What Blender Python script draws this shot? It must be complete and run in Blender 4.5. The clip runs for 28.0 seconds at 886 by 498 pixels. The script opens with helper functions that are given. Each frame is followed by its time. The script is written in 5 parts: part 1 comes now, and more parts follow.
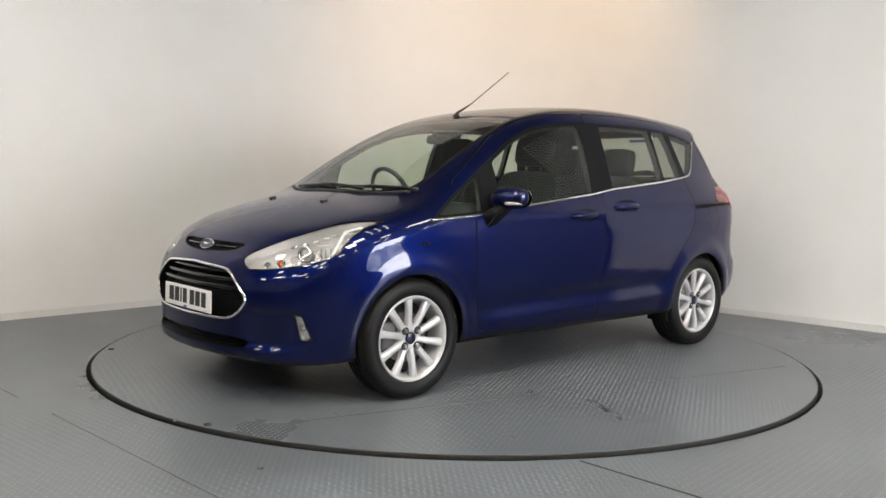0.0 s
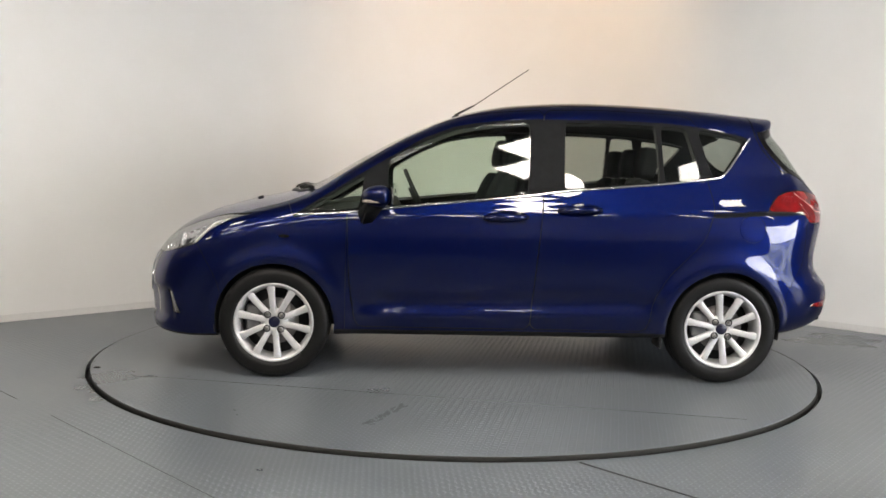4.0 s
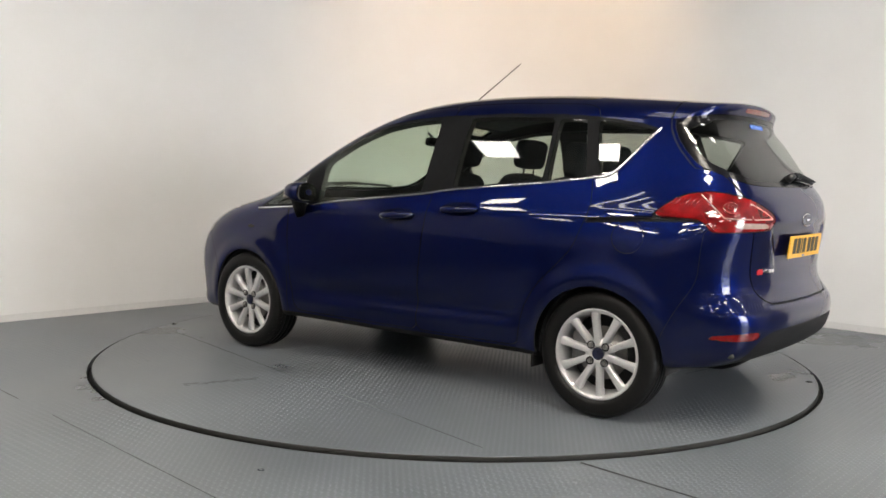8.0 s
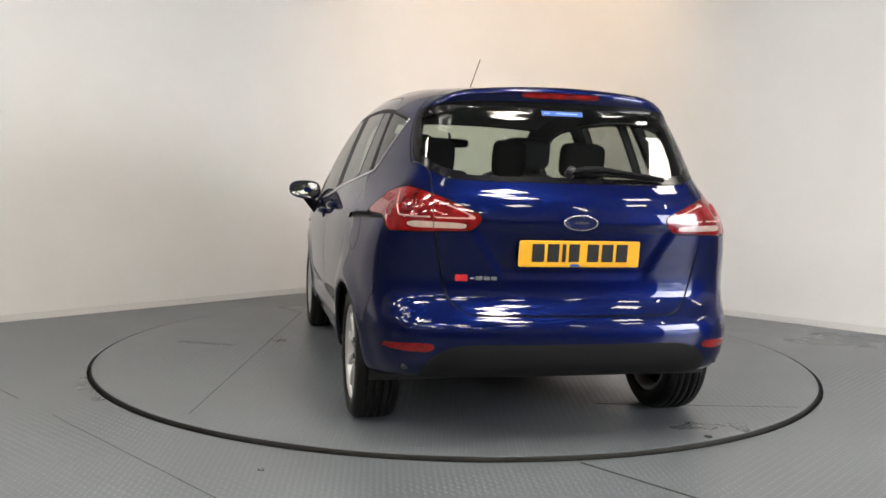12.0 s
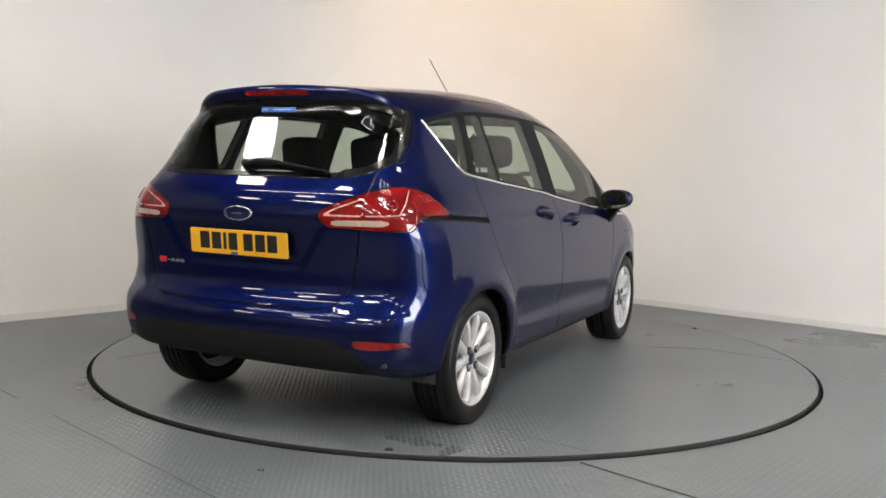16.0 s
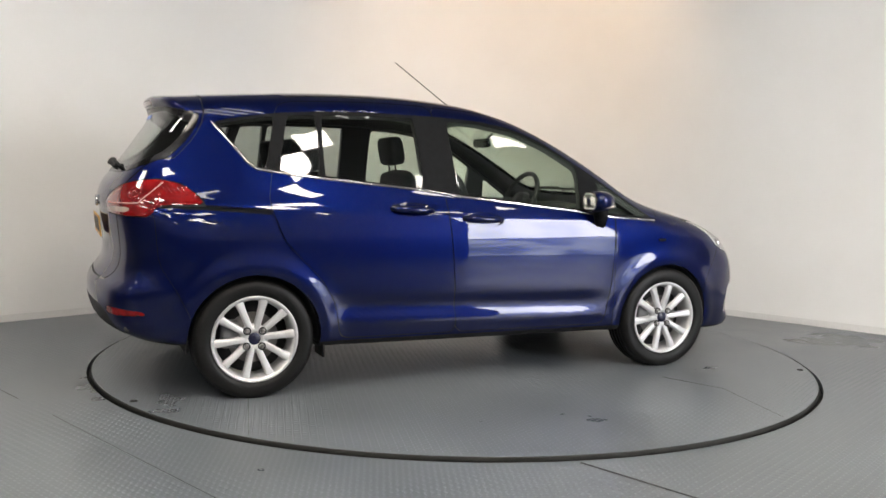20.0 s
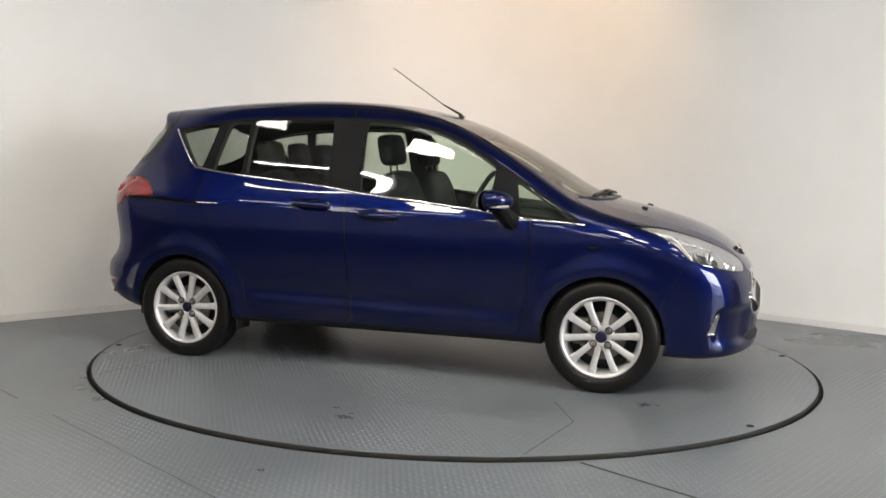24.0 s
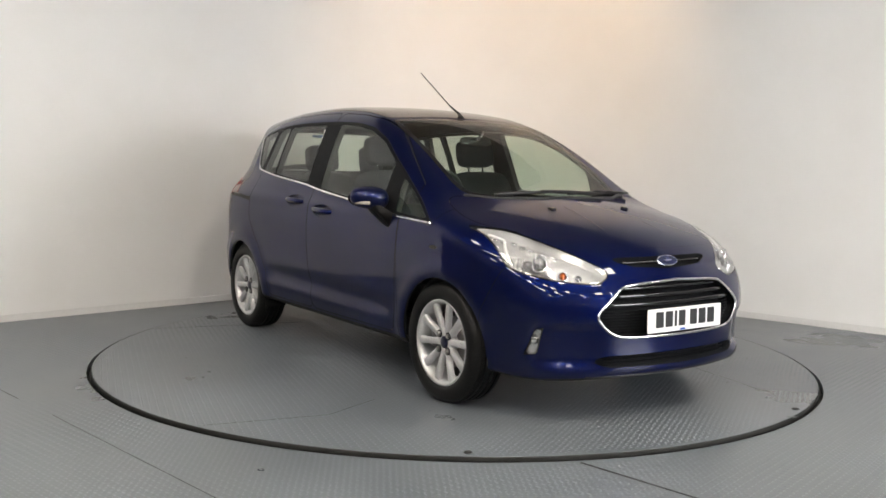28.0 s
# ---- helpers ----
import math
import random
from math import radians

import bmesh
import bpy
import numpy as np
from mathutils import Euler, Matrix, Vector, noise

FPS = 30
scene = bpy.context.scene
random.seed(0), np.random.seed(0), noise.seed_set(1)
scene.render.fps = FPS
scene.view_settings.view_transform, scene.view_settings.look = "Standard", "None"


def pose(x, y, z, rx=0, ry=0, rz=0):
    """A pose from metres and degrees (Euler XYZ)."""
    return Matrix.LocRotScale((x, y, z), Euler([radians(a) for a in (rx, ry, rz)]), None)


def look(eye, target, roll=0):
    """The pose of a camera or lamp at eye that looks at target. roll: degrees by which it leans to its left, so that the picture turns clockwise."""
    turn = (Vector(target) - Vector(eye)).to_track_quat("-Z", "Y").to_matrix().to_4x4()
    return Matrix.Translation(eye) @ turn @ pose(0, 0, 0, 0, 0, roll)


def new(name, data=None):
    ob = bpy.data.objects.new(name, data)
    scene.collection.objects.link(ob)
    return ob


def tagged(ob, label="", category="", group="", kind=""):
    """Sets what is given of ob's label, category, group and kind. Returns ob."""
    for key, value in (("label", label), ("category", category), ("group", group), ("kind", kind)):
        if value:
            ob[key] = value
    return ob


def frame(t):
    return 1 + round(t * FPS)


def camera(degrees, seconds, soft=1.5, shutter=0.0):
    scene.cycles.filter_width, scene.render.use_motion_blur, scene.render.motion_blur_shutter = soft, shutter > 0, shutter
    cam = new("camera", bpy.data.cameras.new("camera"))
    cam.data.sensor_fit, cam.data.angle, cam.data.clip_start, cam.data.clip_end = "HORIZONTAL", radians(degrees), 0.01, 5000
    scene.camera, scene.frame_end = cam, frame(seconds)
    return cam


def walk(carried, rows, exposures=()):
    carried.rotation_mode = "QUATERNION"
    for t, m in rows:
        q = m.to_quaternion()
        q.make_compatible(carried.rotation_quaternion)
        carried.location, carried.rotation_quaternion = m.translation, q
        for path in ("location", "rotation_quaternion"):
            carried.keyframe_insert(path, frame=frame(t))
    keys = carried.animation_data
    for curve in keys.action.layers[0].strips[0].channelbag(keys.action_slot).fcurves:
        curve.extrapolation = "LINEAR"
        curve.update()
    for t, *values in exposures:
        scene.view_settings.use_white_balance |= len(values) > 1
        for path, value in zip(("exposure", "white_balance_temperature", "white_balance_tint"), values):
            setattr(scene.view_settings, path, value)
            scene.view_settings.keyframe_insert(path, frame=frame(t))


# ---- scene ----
# ---- camera: it stands on its tripod; a slight settling in the first seconds ----
EYE = (0.0, -5.755, 1.154)


def aim(yaw, pitch, roll):
    a, b = radians(yaw), radians(pitch)
    way = Vector((-math.sin(a) * math.cos(b), math.cos(a) * math.cos(b), math.sin(b)))
    return look(EYE, Vector(EYE) + way, roll)


cam = camera(52.43, 28.0, soft=1.6)
SETTLE = [(0.0, -0.04, -0.10, -0.02), (1.0, -0.01, -0.06, -0.01), (2.0, 0.03, -0.045, 0.0), (3.0, -0.09, -0.01, -0.02),
          (3.5, -0.10, -0.005, -0.02), (5.5, 0.0, 0.0, 0.0), (28.0, 0.0, 0.0, 0.0)]
walk(cam, [(t, aim(0.839 + a, -4.888 + b, 1.345 + c)) for t, a, b, c in SETTLE])

# the turntable: degrees at seconds, and where the vehicle is parked on it
TURN = [(0.0, 35.65), (1.0, 26.08), (2.0, 16.4), (3.0, 6.6), (3.5, 1.7), (5.5, -17.95), (6.5, -27.8), (7.5, -37.8), (8.5, -47.83),
        (9.5, -57.78), (10.5, -67.69), (11.5, -77.73), (13.5, -97.37), (14.5, -107.22), (15.5, -117.02), (16.5, -126.81), (17.5, -136.68), (18.5, -146.6),
        (19.5, -156.55), (20.5, -166.45), (21.5, -176.4), (23.5, -196.79), (24.5, -206.71), (25.5, -216.51), (26.5, -226.2), (27.5, -235.82), (28.0, -240.65)]
PARKED = pose(0.2183, 0.0080, 0.006, 0.3, 0, -173.73)

# ---- world and exposure ----
world = bpy.data.worlds.new("sky")
scene.world = world
world.use_nodes = True
wn = world.node_tree
sky = wn.nodes.new("ShaderNodeTexSky")
sky.sky_type, sky.sun_disc, sky.sun_elevation, sky.sun_rotation = "NISHITA", False, radians(35), radians(120)
wn.nodes["Background"].inputs[1].default_value = 0.10
wn.links.new(sky.outputs[0], wn.nodes["Background"].inputs[0])
scene.view_settings.exposure = -0.24


# ---- materials ----
def shader(name):
    m = bpy.data.materials.new(name)
    m.use_nodes = True
    return m, m.node_tree, m.node_tree.nodes["Principled BSDF"]


def tex(nt, kind, scale, coords="Object", detail=4.0, rough=0.5, stretch=None, lift=0.0):
    tc = nt.nodes.new("ShaderNodeTexCoord")
    n = nt.nodes.new(kind)
    n.inputs["Scale"].default_value = scale
    if "Detail" in n.inputs:
        n.inputs["Detail"].default_value = detail
    if "Roughness" in n.inputs:
        n.inputs["Roughness"].default_value = rough
    src = tc.outputs[coords]
    if stretch:
        mp = nt.nodes.new("ShaderNodeMapping")
        mp.inputs["Scale"].default_value = stretch
        mp.inputs["Location"].default_value = (0.0, 0.0, lift)
        nt.links.new(src, mp.inputs[0])
        src = mp.outputs[0]
    nt.links.new(src, n.inputs["Vector"])
    return n.outputs[0]


def ramp(nt, src, stops):
    r = nt.nodes.new("ShaderNodeValToRGB")
    while len(r.color_ramp.elements) < len(stops):
        r.color_ramp.elements.new(0.5)
    for e, (p, c) in zip(r.color_ramp.elements, stops):
        e.position = p
        e.color = (*c, 1) if len(c) == 3 else c
    nt.links.new(src, r.inputs[0])
    return r.outputs[0]


def grey(v):
    return (v, v, v)


def bump(nt, bsdf, src, strength, dist):
    b = nt.nodes.new("ShaderNodeBump")
    b.inputs["Strength"].default_value, b.inputs["Distance"].default_value = strength, dist
    nt.links.new(src, b.inputs["Height"])
    nt.links.new(b.outputs[0], bsdf.inputs["Normal"])
    return b


def plain(name, colour, rough=0.5, metal=0.0, vary=0.12, scale=30.0, relief=0.0, coat=0.0, spec=0.5):
    """A plain surface with a little unevenness in colour, gloss and relief."""
    m, nt, b = shader(name)
    n = tex(nt, "ShaderNodeTexNoise", scale)
    lo = tuple(c * (1 - vary) for c in colour)
    hi = tuple(min(1, c * (1 + vary)) for c in colour)
    nt.links.new(ramp(nt, n, [(0.3, lo), (0.7, hi)]), b.inputs["Base Color"])
    nt.links.new(ramp(nt, n, [(0.2, grey(max(0, rough - 0.06))), (0.8, grey(min(1, rough + 0.06)))]), b.inputs["Roughness"])
    b.inputs["Metallic"].default_value = metal
    b.inputs["Coat Weight"].default_value = coat
    b.inputs["Specular IOR Level"].default_value = spec
    if relief:
        bump(nt, b, n, 0.4, relief)
    return m


def glowing(name, colour, strength):
    m, nt, b = shader(name)
    b.inputs["Base Color"].default_value = (0.8, 0.8, 0.8, 1)
    b.inputs["Emission Color"].default_value = (*colour, 1)
    b.inputs["Emission Strength"].default_value = strength
    return m


def glazing(name, tint, still=0.055):
    """Thin glass: tinted see-through, with a mirror gloss that grows towards grazing."""
    m = bpy.data.materials.new(name)
    m.use_nodes = True
    nt = m.node_tree
    nt.nodes.remove(nt.nodes["Principled BSDF"])
    clear, gloss = nt.nodes.new("ShaderNodeBsdfTransparent"), nt.nodes.new("ShaderNodeBsdfGlossy")
    clear.inputs[0].default_value = (*tint, 1)
    gloss.inputs["Roughness"].default_value = 0.008
    edge, mix = nt.nodes.new("ShaderNodeLayerWeight"), nt.nodes.new("ShaderNodeMixShader")
    edge.inputs[0].default_value = 0.5
    power, scale = nt.nodes.new("ShaderNodeMath"), nt.nodes.new("ShaderNodeMath")
    power.operation, power.inputs[1].default_value = "POWER", 4.6
    scale.operation, scale.inputs[1].default_value, scale.inputs[2].default_value = "MULTIPLY_ADD", 0.90, still
    nt.links.new(edge.outputs["Facing"], power.inputs[0])
    nt.links.new(power.outputs[0], scale.inputs[0])
    nt.links.new(scale.outputs[0], mix.inputs[0])
    nt.links.new(clear.outputs[0], mix.inputs[1])
    nt.links.new(gloss.outputs[0], mix.inputs[2])
    nt.links.new(mix.outputs[0], nt.nodes["Material Output"].inputs[0])
    return m


def paint_blue():
    """Deep blue metallic lacquer: fine flake under a hard clear coat."""
    m, nt, b = shader("blue_metallic_paint")
    flake = tex(nt, "ShaderNodeTexVoronoi", 900.0)
    nt.links.new(ramp(nt, flake, [(0.0, (0.0009, 0.0031, 0.033)), (1.0, (0.0016, 0.0054, 0.053))]), b.inputs["Base Color"])
    b.inputs["Metallic"].default_value = 0.80
    b.inputs["Specular IOR Level"].default_value = 0.02
    b.inputs["Specular Tint"].default_value = (0.03, 0.06, 0.42, 1)
    b.inputs["Roughness"].default_value = 0.38
    b.inputs["Coat Weight"].default_value = 1.0
    b.inputs["Coat Roughness"].default_value = 0.008
    b.inputs["Coat IOR"].default_value = 1.43
    return m


def tread_plate(name, hue, smoothest=0.24):
    """Worn grey floor paint."""
    m, nt, b = shader(name)
    big = tex(nt, "ShaderNodeTexNoise", 1.6, detail=4.0, rough=0.55, stretch=(1.0, 1.0, 1.0), lift=0.37)
    lo, hi = tuple(c * 0.60 for c in hue), tuple(c * 1.45 for c in hue)
    nt.links.new(ramp(nt, big, [(0.02, lo), (0.98, hi)]), b.inputs["Base Color"])
    nt.links.new(ramp(nt, big, [(0.02, grey(smoothest - 0.05)), (0.98, grey(smoothest + 0.21))]), b.inputs["Roughness"])
    return m


def wall_paint():
    m, nt, b = shader("white_wall_paint")
    n = tex(nt, "ShaderNodeTexNoise", 1.3, detail=5.0)
    f = tex(nt, "ShaderNodeTexNoise", 60.0, detail=3.0)
    nt.links.new(ramp(nt, n, [(0.3, (0.77, 0.76, 0.745)), (0.7, (0.81, 0.805, 0.795))]), b.inputs["Base Color"])
    b.inputs["Roughness"].default_value = 0.62
    bump(nt, b, f, 0.12, 0.0015)
    return m


BLUE = paint_blue()
GLASS = glazing("green_tinted_glass", (0.73, 0.82, 0.74))
DARK_GLASS = glazing("privacy_glass", (0.62, 0.66, 0.62))
CLEAR = glazing("clear_lamp_cover", (0.95, 0.95, 0.95))
BLACK = plain("black_trim", (0.012, 0.012, 0.013), 0.42)
SATIN = plain("satin_black_pillar", (0.0075, 0.008, 0.009), 0.5, spec=0.06)
GRAIN = plain("grained_black_plastic", (0.010, 0.010, 0.0105), 0.6, spec=0.15, relief=0.002, scale=260)
FRIT = plain("black_glass_border", (0.006, 0.006, 0.007), 0.16, spec=0.16)
GLOSS_BLACK = plain("gloss_black", (0.006, 0.006, 0.007), 0.12)


def tyre_rubber():
    """Black rubber with cross cuts in the tread (the wheel's axle lies along y)."""
    m, nt, b = shader("tyre_rubber")
    n = tex(nt, "ShaderNodeTexNoise", 120.0)
    nt.links.new(ramp(nt, n, [(0.3, grey(0.0042)), (0.7, grey(0.0075))]), b.inputs["Base Color"])
    b.inputs["Roughness"].default_value, b.inputs["Specular IOR Level"].default_value = 0.44, 0.20
    tc, sep = nt.nodes.new("ShaderNodeTexCoord"), nt.nodes.new("ShaderNodeSeparateXYZ")
    nt.links.new(tc.outputs["Object"], sep.inputs[0])

    def calc(kind, a, c, v=None):
        q = nt.nodes.new("ShaderNodeMath")
        q.operation = kind
        nt.links.new(a, q.inputs[0])
        if c is not None:
            nt.links.new(c, q.inputs[1])
        elif v is not None:
            q.inputs[1].default_value = v
        return q.outputs[0]
    turn = calc("MULTIPLY", calc("ARCTAN2", sep.outputs[0], sep.outputs[2]), None, 62.0)
    lean = calc("MULTIPLY", calc("ABSOLUTE", sep.outputs[1], None), None, 70.0)
    cuts = calc("GREATER_THAN", calc("SINE", calc("ADD", turn, lean), None), None, 0.55)
    far = calc("ADD", calc("MULTIPLY", sep.outputs[0], sep.outputs[0]), calc("MULTIPLY", sep.outputs[2], sep.outputs[2]))
    tread_only = calc("GREATER_THAN", far, None, 0.289 ** 2)
    bump(nt, b, calc("MULTIPLY", calc("MULTIPLY", cuts, tread_only), None, -1.0), 1.0, 0.006)
    return m


RUBBER = tyre_rubber()
ALLOY = plain("silver_alloy", (0.54, 0.54, 0.547), 0.32, 0.45, vary=0.04)
STEEL = plain("brake_steel", (0.30, 0.29, 0.28), 0.38, 0.9)
CHROME = plain("chrome", (0.80, 0.80, 0.81), 0.07, 1.0, vary=0.02)
FLOOR = tread_plate("grey_tread_floor", (0.093, 0.105, 0.117))
PLATE = tread_plate("grey_turntable_plate", (0.096, 0.108, 0.120))
# Lozenge paint: pale from wear, and lightened further to carry their glints.
WORN_GLINT = tread_plate("worn_glint_crown", (0.170, 0.184, 0.200), 0.30)
WALL = wall_paint()
EDGE = plain("dark_rubber_edge", (0.018, 0.018, 0.017), 0.65, spec=0.15, relief=0.002, scale=60)
SKIRT = plain("white_skirting", (0.70, 0.69, 0.675), 0.4, vary=0.03)
CLOTH = plain("charcoal_seat_cloth", (0.022, 0.022, 0.025), 0.95, vary=0.35, scale=180, relief=0.002, spec=0.2)
CABIN = plain("dark_cabin_plastic", (0.030, 0.030, 0.031), 0.6, relief=0.001, scale=200)
LINER = plain("grey_headliner", (0.20, 0.20, 0.195), 0.95)
RED = plain("red_lamp_lens", (0.15, 0.0018, 0.003), 0.20, coat=1.0, vary=0.45, scale=16, spec=0.1)
WHITE = plain("white_number_plate", (0.80, 0.80, 0.79), 0.35, vary=0.03)
YELLOW = plain("yellow_number_plate", (0.72, 0.38, 0.02), 0.35, vary=0.04)
TAIL_CLEAR = plain("clear_lamp_strip", (0.36, 0.28, 0.24), 0.15, coat=1.0)
GUIDE = plain("pale_light_guide", (0.50, 0.26, 0.23), 0.2, coat=1.0)
SILVER = plain("headlamp_silver", (0.66, 0.66, 0.67), 0.20, 0.75, vary=0.06, scale=30)
AMBER = plain("amber_bulb", (0.75, 0.16, 0.03), 0.2)
INK = plain("black_plate_lettering", (0.008, 0.008, 0.008), 0.5)
STICKER = plain("blue_sticker", (0.015, 0.09, 0.38), 0.4)
BADGE_BLUE = plain("dark_blue_badge", (0.005, 0.009, 0.045), 0.25)
BADGE_RED = plain("red_badge", (0.45, 0.02, 0.03), 0.3)
MIRROR = plain("mirror_glass", (0.85, 0.86, 0.86), 0.02, 1.0, vary=0.01)
CAP_BLUE = plain("dark_blue_cap", (0.003, 0.0045, 0.024), 0.3)


def lamp_bowl():
    """Faceted bright metal behind the lamp covers."""
    m, nt, b = shader("faceted_lamp_bowl")
    cell = tex(nt, "ShaderNodeTexVoronoi", 17.0, stretch=(1.0, 1.0, 2.2))
    nt.links.new(ramp(nt, cell, [(0.0, grey(0.30)), (0.6, grey(0.56))]), b.inputs["Base Color"])
    b.inputs["Metallic"].default_value, b.inputs["Roughness"].default_value = 0.55, 0.24
    bump(nt, b, cell, 0.35, 0.010)
    return m


BOWL = lamp_bowl()


# ---- mesh helpers ----
def part(name, mesh, material, parent=None, label=""):
    """Links a bmesh or a mesh as one object under a thing or a part."""
    if isinstance(mesh, bmesh.types.BMesh):
        me = bpy.data.meshes.new(name)
        mesh.to_mesh(me)
        mesh.free()
    else:
        me = mesh
    if material and not me.materials:
        me.materials.append(material)
    ob = new(name, me)
    ob.parent = parent
    if label:
        ob["label"] = label
    return ob


def smooth(bm):
    for f in bm.faces:
        f.smooth = True
    return bm


def box(sx, sy, sz, at=(0, 0, 0), bevel=0.0, segs=2, turn=None):
    bm = bmesh.new()
    bmesh.ops.create_cube(bm, size=1.0, matrix=Matrix.Diagonal((sx, sy, sz, 1)))
    if bevel:
        bmesh.ops.bevel(bm, geom=bm.edges[:], offset=bevel, segments=segs, profile=0.5, affect="EDGES", clamp_overlap=True)
        smooth(bm)
    m = Matrix.Translation(at)
    if turn:
        m = m @ pose(0, 0, 0, *turn)
    bmesh.ops.transform(bm, matrix=m, verts=bm.verts)
    return bm


def lathe(profile, segs=48, axis="Y", sharp=False):
    """A closed ring of revolution about an axis; profile: (radius, along)."""
    bm = bmesh.new()
    rings = []
    for i in range(segs):
        a = 2 * math.pi * i / segs
        c, s = math.cos(a), math.sin(a)
        if axis == "Y":
            rings.append([bm.verts.new((r * c, h, r * s)) for r, h in profile])
        else:
            rings.append([bm.verts.new((r * c, r * s, h)) for r, h in profile])
    for i in range(segs):
        a, b = rings[i], rings[(i + 1) % segs]
        for k in range(len(profile) - 1):
            bm.faces.new((a[k], a[k + 1], b[k + 1], b[k]))
    bmesh.ops.remove_doubles(bm, verts=bm.verts, dist=1e-6)
    bmesh.ops.recalc_face_normals(bm, faces=bm.faces)
    return bm if sharp else smooth(bm)


def prism(outline, depth, bevel=0.0, segs=2):
    """Extrudes a flat outline of (x, y) from z 0 to depth."""
    bm = bmesh.new()
    vs = [bm.verts.new((x, y, 0)) for x, y in outline]
    f = bm.faces.new(vs)
    top = bmesh.ops.extrude_face_region(bm, geom=[f])
    bmesh.ops.translate(bm, vec=(0, 0, depth), verts=[v for v in top["geom"] if isinstance(v, bmesh.types.BMVert)])
    bmesh.ops.recalc_face_normals(bm, faces=bm.faces)
    if bevel:
        rim = [e for e in bm.edges if abs(e.verts[0].co.z - e.verts[1].co.z) < 1e-6]
        bmesh.ops.bevel(bm, geom=rim, offset=bevel, segments=segs, profile=0.5, affect="EDGES", clamp_overlap=True)
    return bm


def tube(path, radius, segs=8, closed=False, squash=1.0):
    """A rod along points; radius may be a list."""
    bm = bmesh.new()
    pts = [Vector(p) for p in path]
    n = len(pts)
    rings = []
    for i, p in enumerate(pts):
        a = pts[(i - 1) % n] if closed or i else p
        b = pts[(i + 1) % n] if closed or i < n - 1 else p
        q = (b - a).normalized().to_track_quat("Z", "Y")
        r = radius[i] if isinstance(radius, (list, tuple)) else radius
        rings.append([bm.verts.new(p + q @ Vector((r * math.cos(t), r * squash * math.sin(t), 0))) for t in (2 * math.pi * k / segs for k in range(segs))])
    for i in range(n if closed else n - 1):
        a, b = rings[i], rings[(i + 1) % n]
        for k in range(segs):
            bm.faces.new((a[k], a[(k + 1) % segs], b[(k + 1) % segs], b[k]))
    if not closed:
        bm.faces.new(rings[0])
        bm.faces.new(rings[-1])
    bmesh.ops.recalc_face_normals(bm, faces=bm.faces)
    return smooth(bm)


def joined(*bms):
    out = bmesh.new()
    for b in bms:
        me = bpy.data.meshes.new("joint")
        b.to_mesh(me)
        b.free()
        out.from_mesh(me)
        bpy.data.meshes.remove(me)
    return out


def moved(bm, m):
    bmesh.ops.transform(bm, matrix=m, verts=bm.verts)
    return bm


def mirrored_mesh(me, name):
    out = me.copy()
    out.name = name
    out.transform(Matrix.Diagonal((1, -1, 1, 1)))
    out.flip_normals()
    return out


# ---- the hall ----
CORNER, BEND = Vector((-0.146, 3.996)), 2.0
LEFT_WAY, RIGHT_WAY = Vector((-0.6875, -0.726)).normalized(), Vector((0.767, -0.641)).normalized()


def cove_line(off):
    """The plan of the curved backdrop wall, from its free end by the shutters to the other."""
    pts = [CORNER + LEFT_WAY * 6.1]
    a, b = CORNER + LEFT_WAY * BEND, CORNER + RIGHT_WAY * BEND
    for i in range(25):
        t = i / 24
        pts.append(a * (1 - t) ** 2 + CORNER * 2 * t * (1 - t) + b * t * t)
    pts.append(CORNER + RIGHT_WAY * 6.4)
    out = []
    for i, p in enumerate(pts):
        w = (pts[min(i + 1, len(pts) - 1)] - pts[max(i - 1, 0)]).normalized()
        out.append(p + Vector((-w.y, w.x)) * off)
    return out


def wall_strip(inner, outer, z0, z1):
    bm = bmesh.new()
    cols = []
    for p, q in zip(inner, outer):
        cols.append([bm.verts.new((p.x, p.y, z0)), bm.verts.new((p.x, p.y, z1)), bm.verts.new((q.x, q.y, z1)), bm.verts.new((q.x, q.y, z0))])
    for a, b in zip(cols, cols[1:]):
        for k in range(4):
            bm.faces.new((a[k], a[(k + 1) % 4], b[(k + 1) % 4], b[k]))
    bm.faces.new(cols[0])
    bm.faces.new(cols[-1])
    bmesh.ops.recalc_face_normals(bm, faces=bm.faces)
    for f in bm.faces:
        f.smooth = abs(f.normal.z) < 0.1
    for e in bm.edges:
        e.smooth = len(e.link_faces) == 2 and e.calc_face_angle(0) < 0.6
    return bm


tagged(part("wall_backdrop", wall_strip(cove_line(0), cove_line(0.12), -0.012, 4.0), WALL), "white painted curved backdrop wall behind the turntable", "wall", kind="structure")
tagged(part("baseboard", wall_strip(cove_line(-0.012), cove_line(-0.002), -0.012, 0.042), SKIRT), "white painted baseboard along the backdrop", "baseboard", kind="structure")

R_DISC = 2.187
fl = bmesh.new()
ring_in = [fl.verts.new(((R_DISC + 0.026) * math.cos(a), (R_DISC + 0.026) * math.sin(a), 0)) for a in (2 * math.pi * i / 160 for i in range(160))]
ring_out = []
for i in range(160):
    a = 2 * math.pi * i / 160
    c, s = math.cos(a), math.sin(a)
    k = 17.0
    ring_out.append(fl.verts.new((k * c, k * s, 0)))
for i in range(160):
    fl.faces.new((ring_in[i], ring_out[i], ring_out[(i + 1) % 160], ring_in[(i + 1) % 160]))
pit = [fl.verts.new((v.co.x, v.co.y, -0.08)) for v in ring_in]
for i in range(160):
    fl.faces.new((ring_in[(i + 1) % 160], pit[(i + 1) % 160], pit[i], ring_in[i]))
fl.faces.new(pit)
floor_sheet = part("floor", fl, FLOOR)
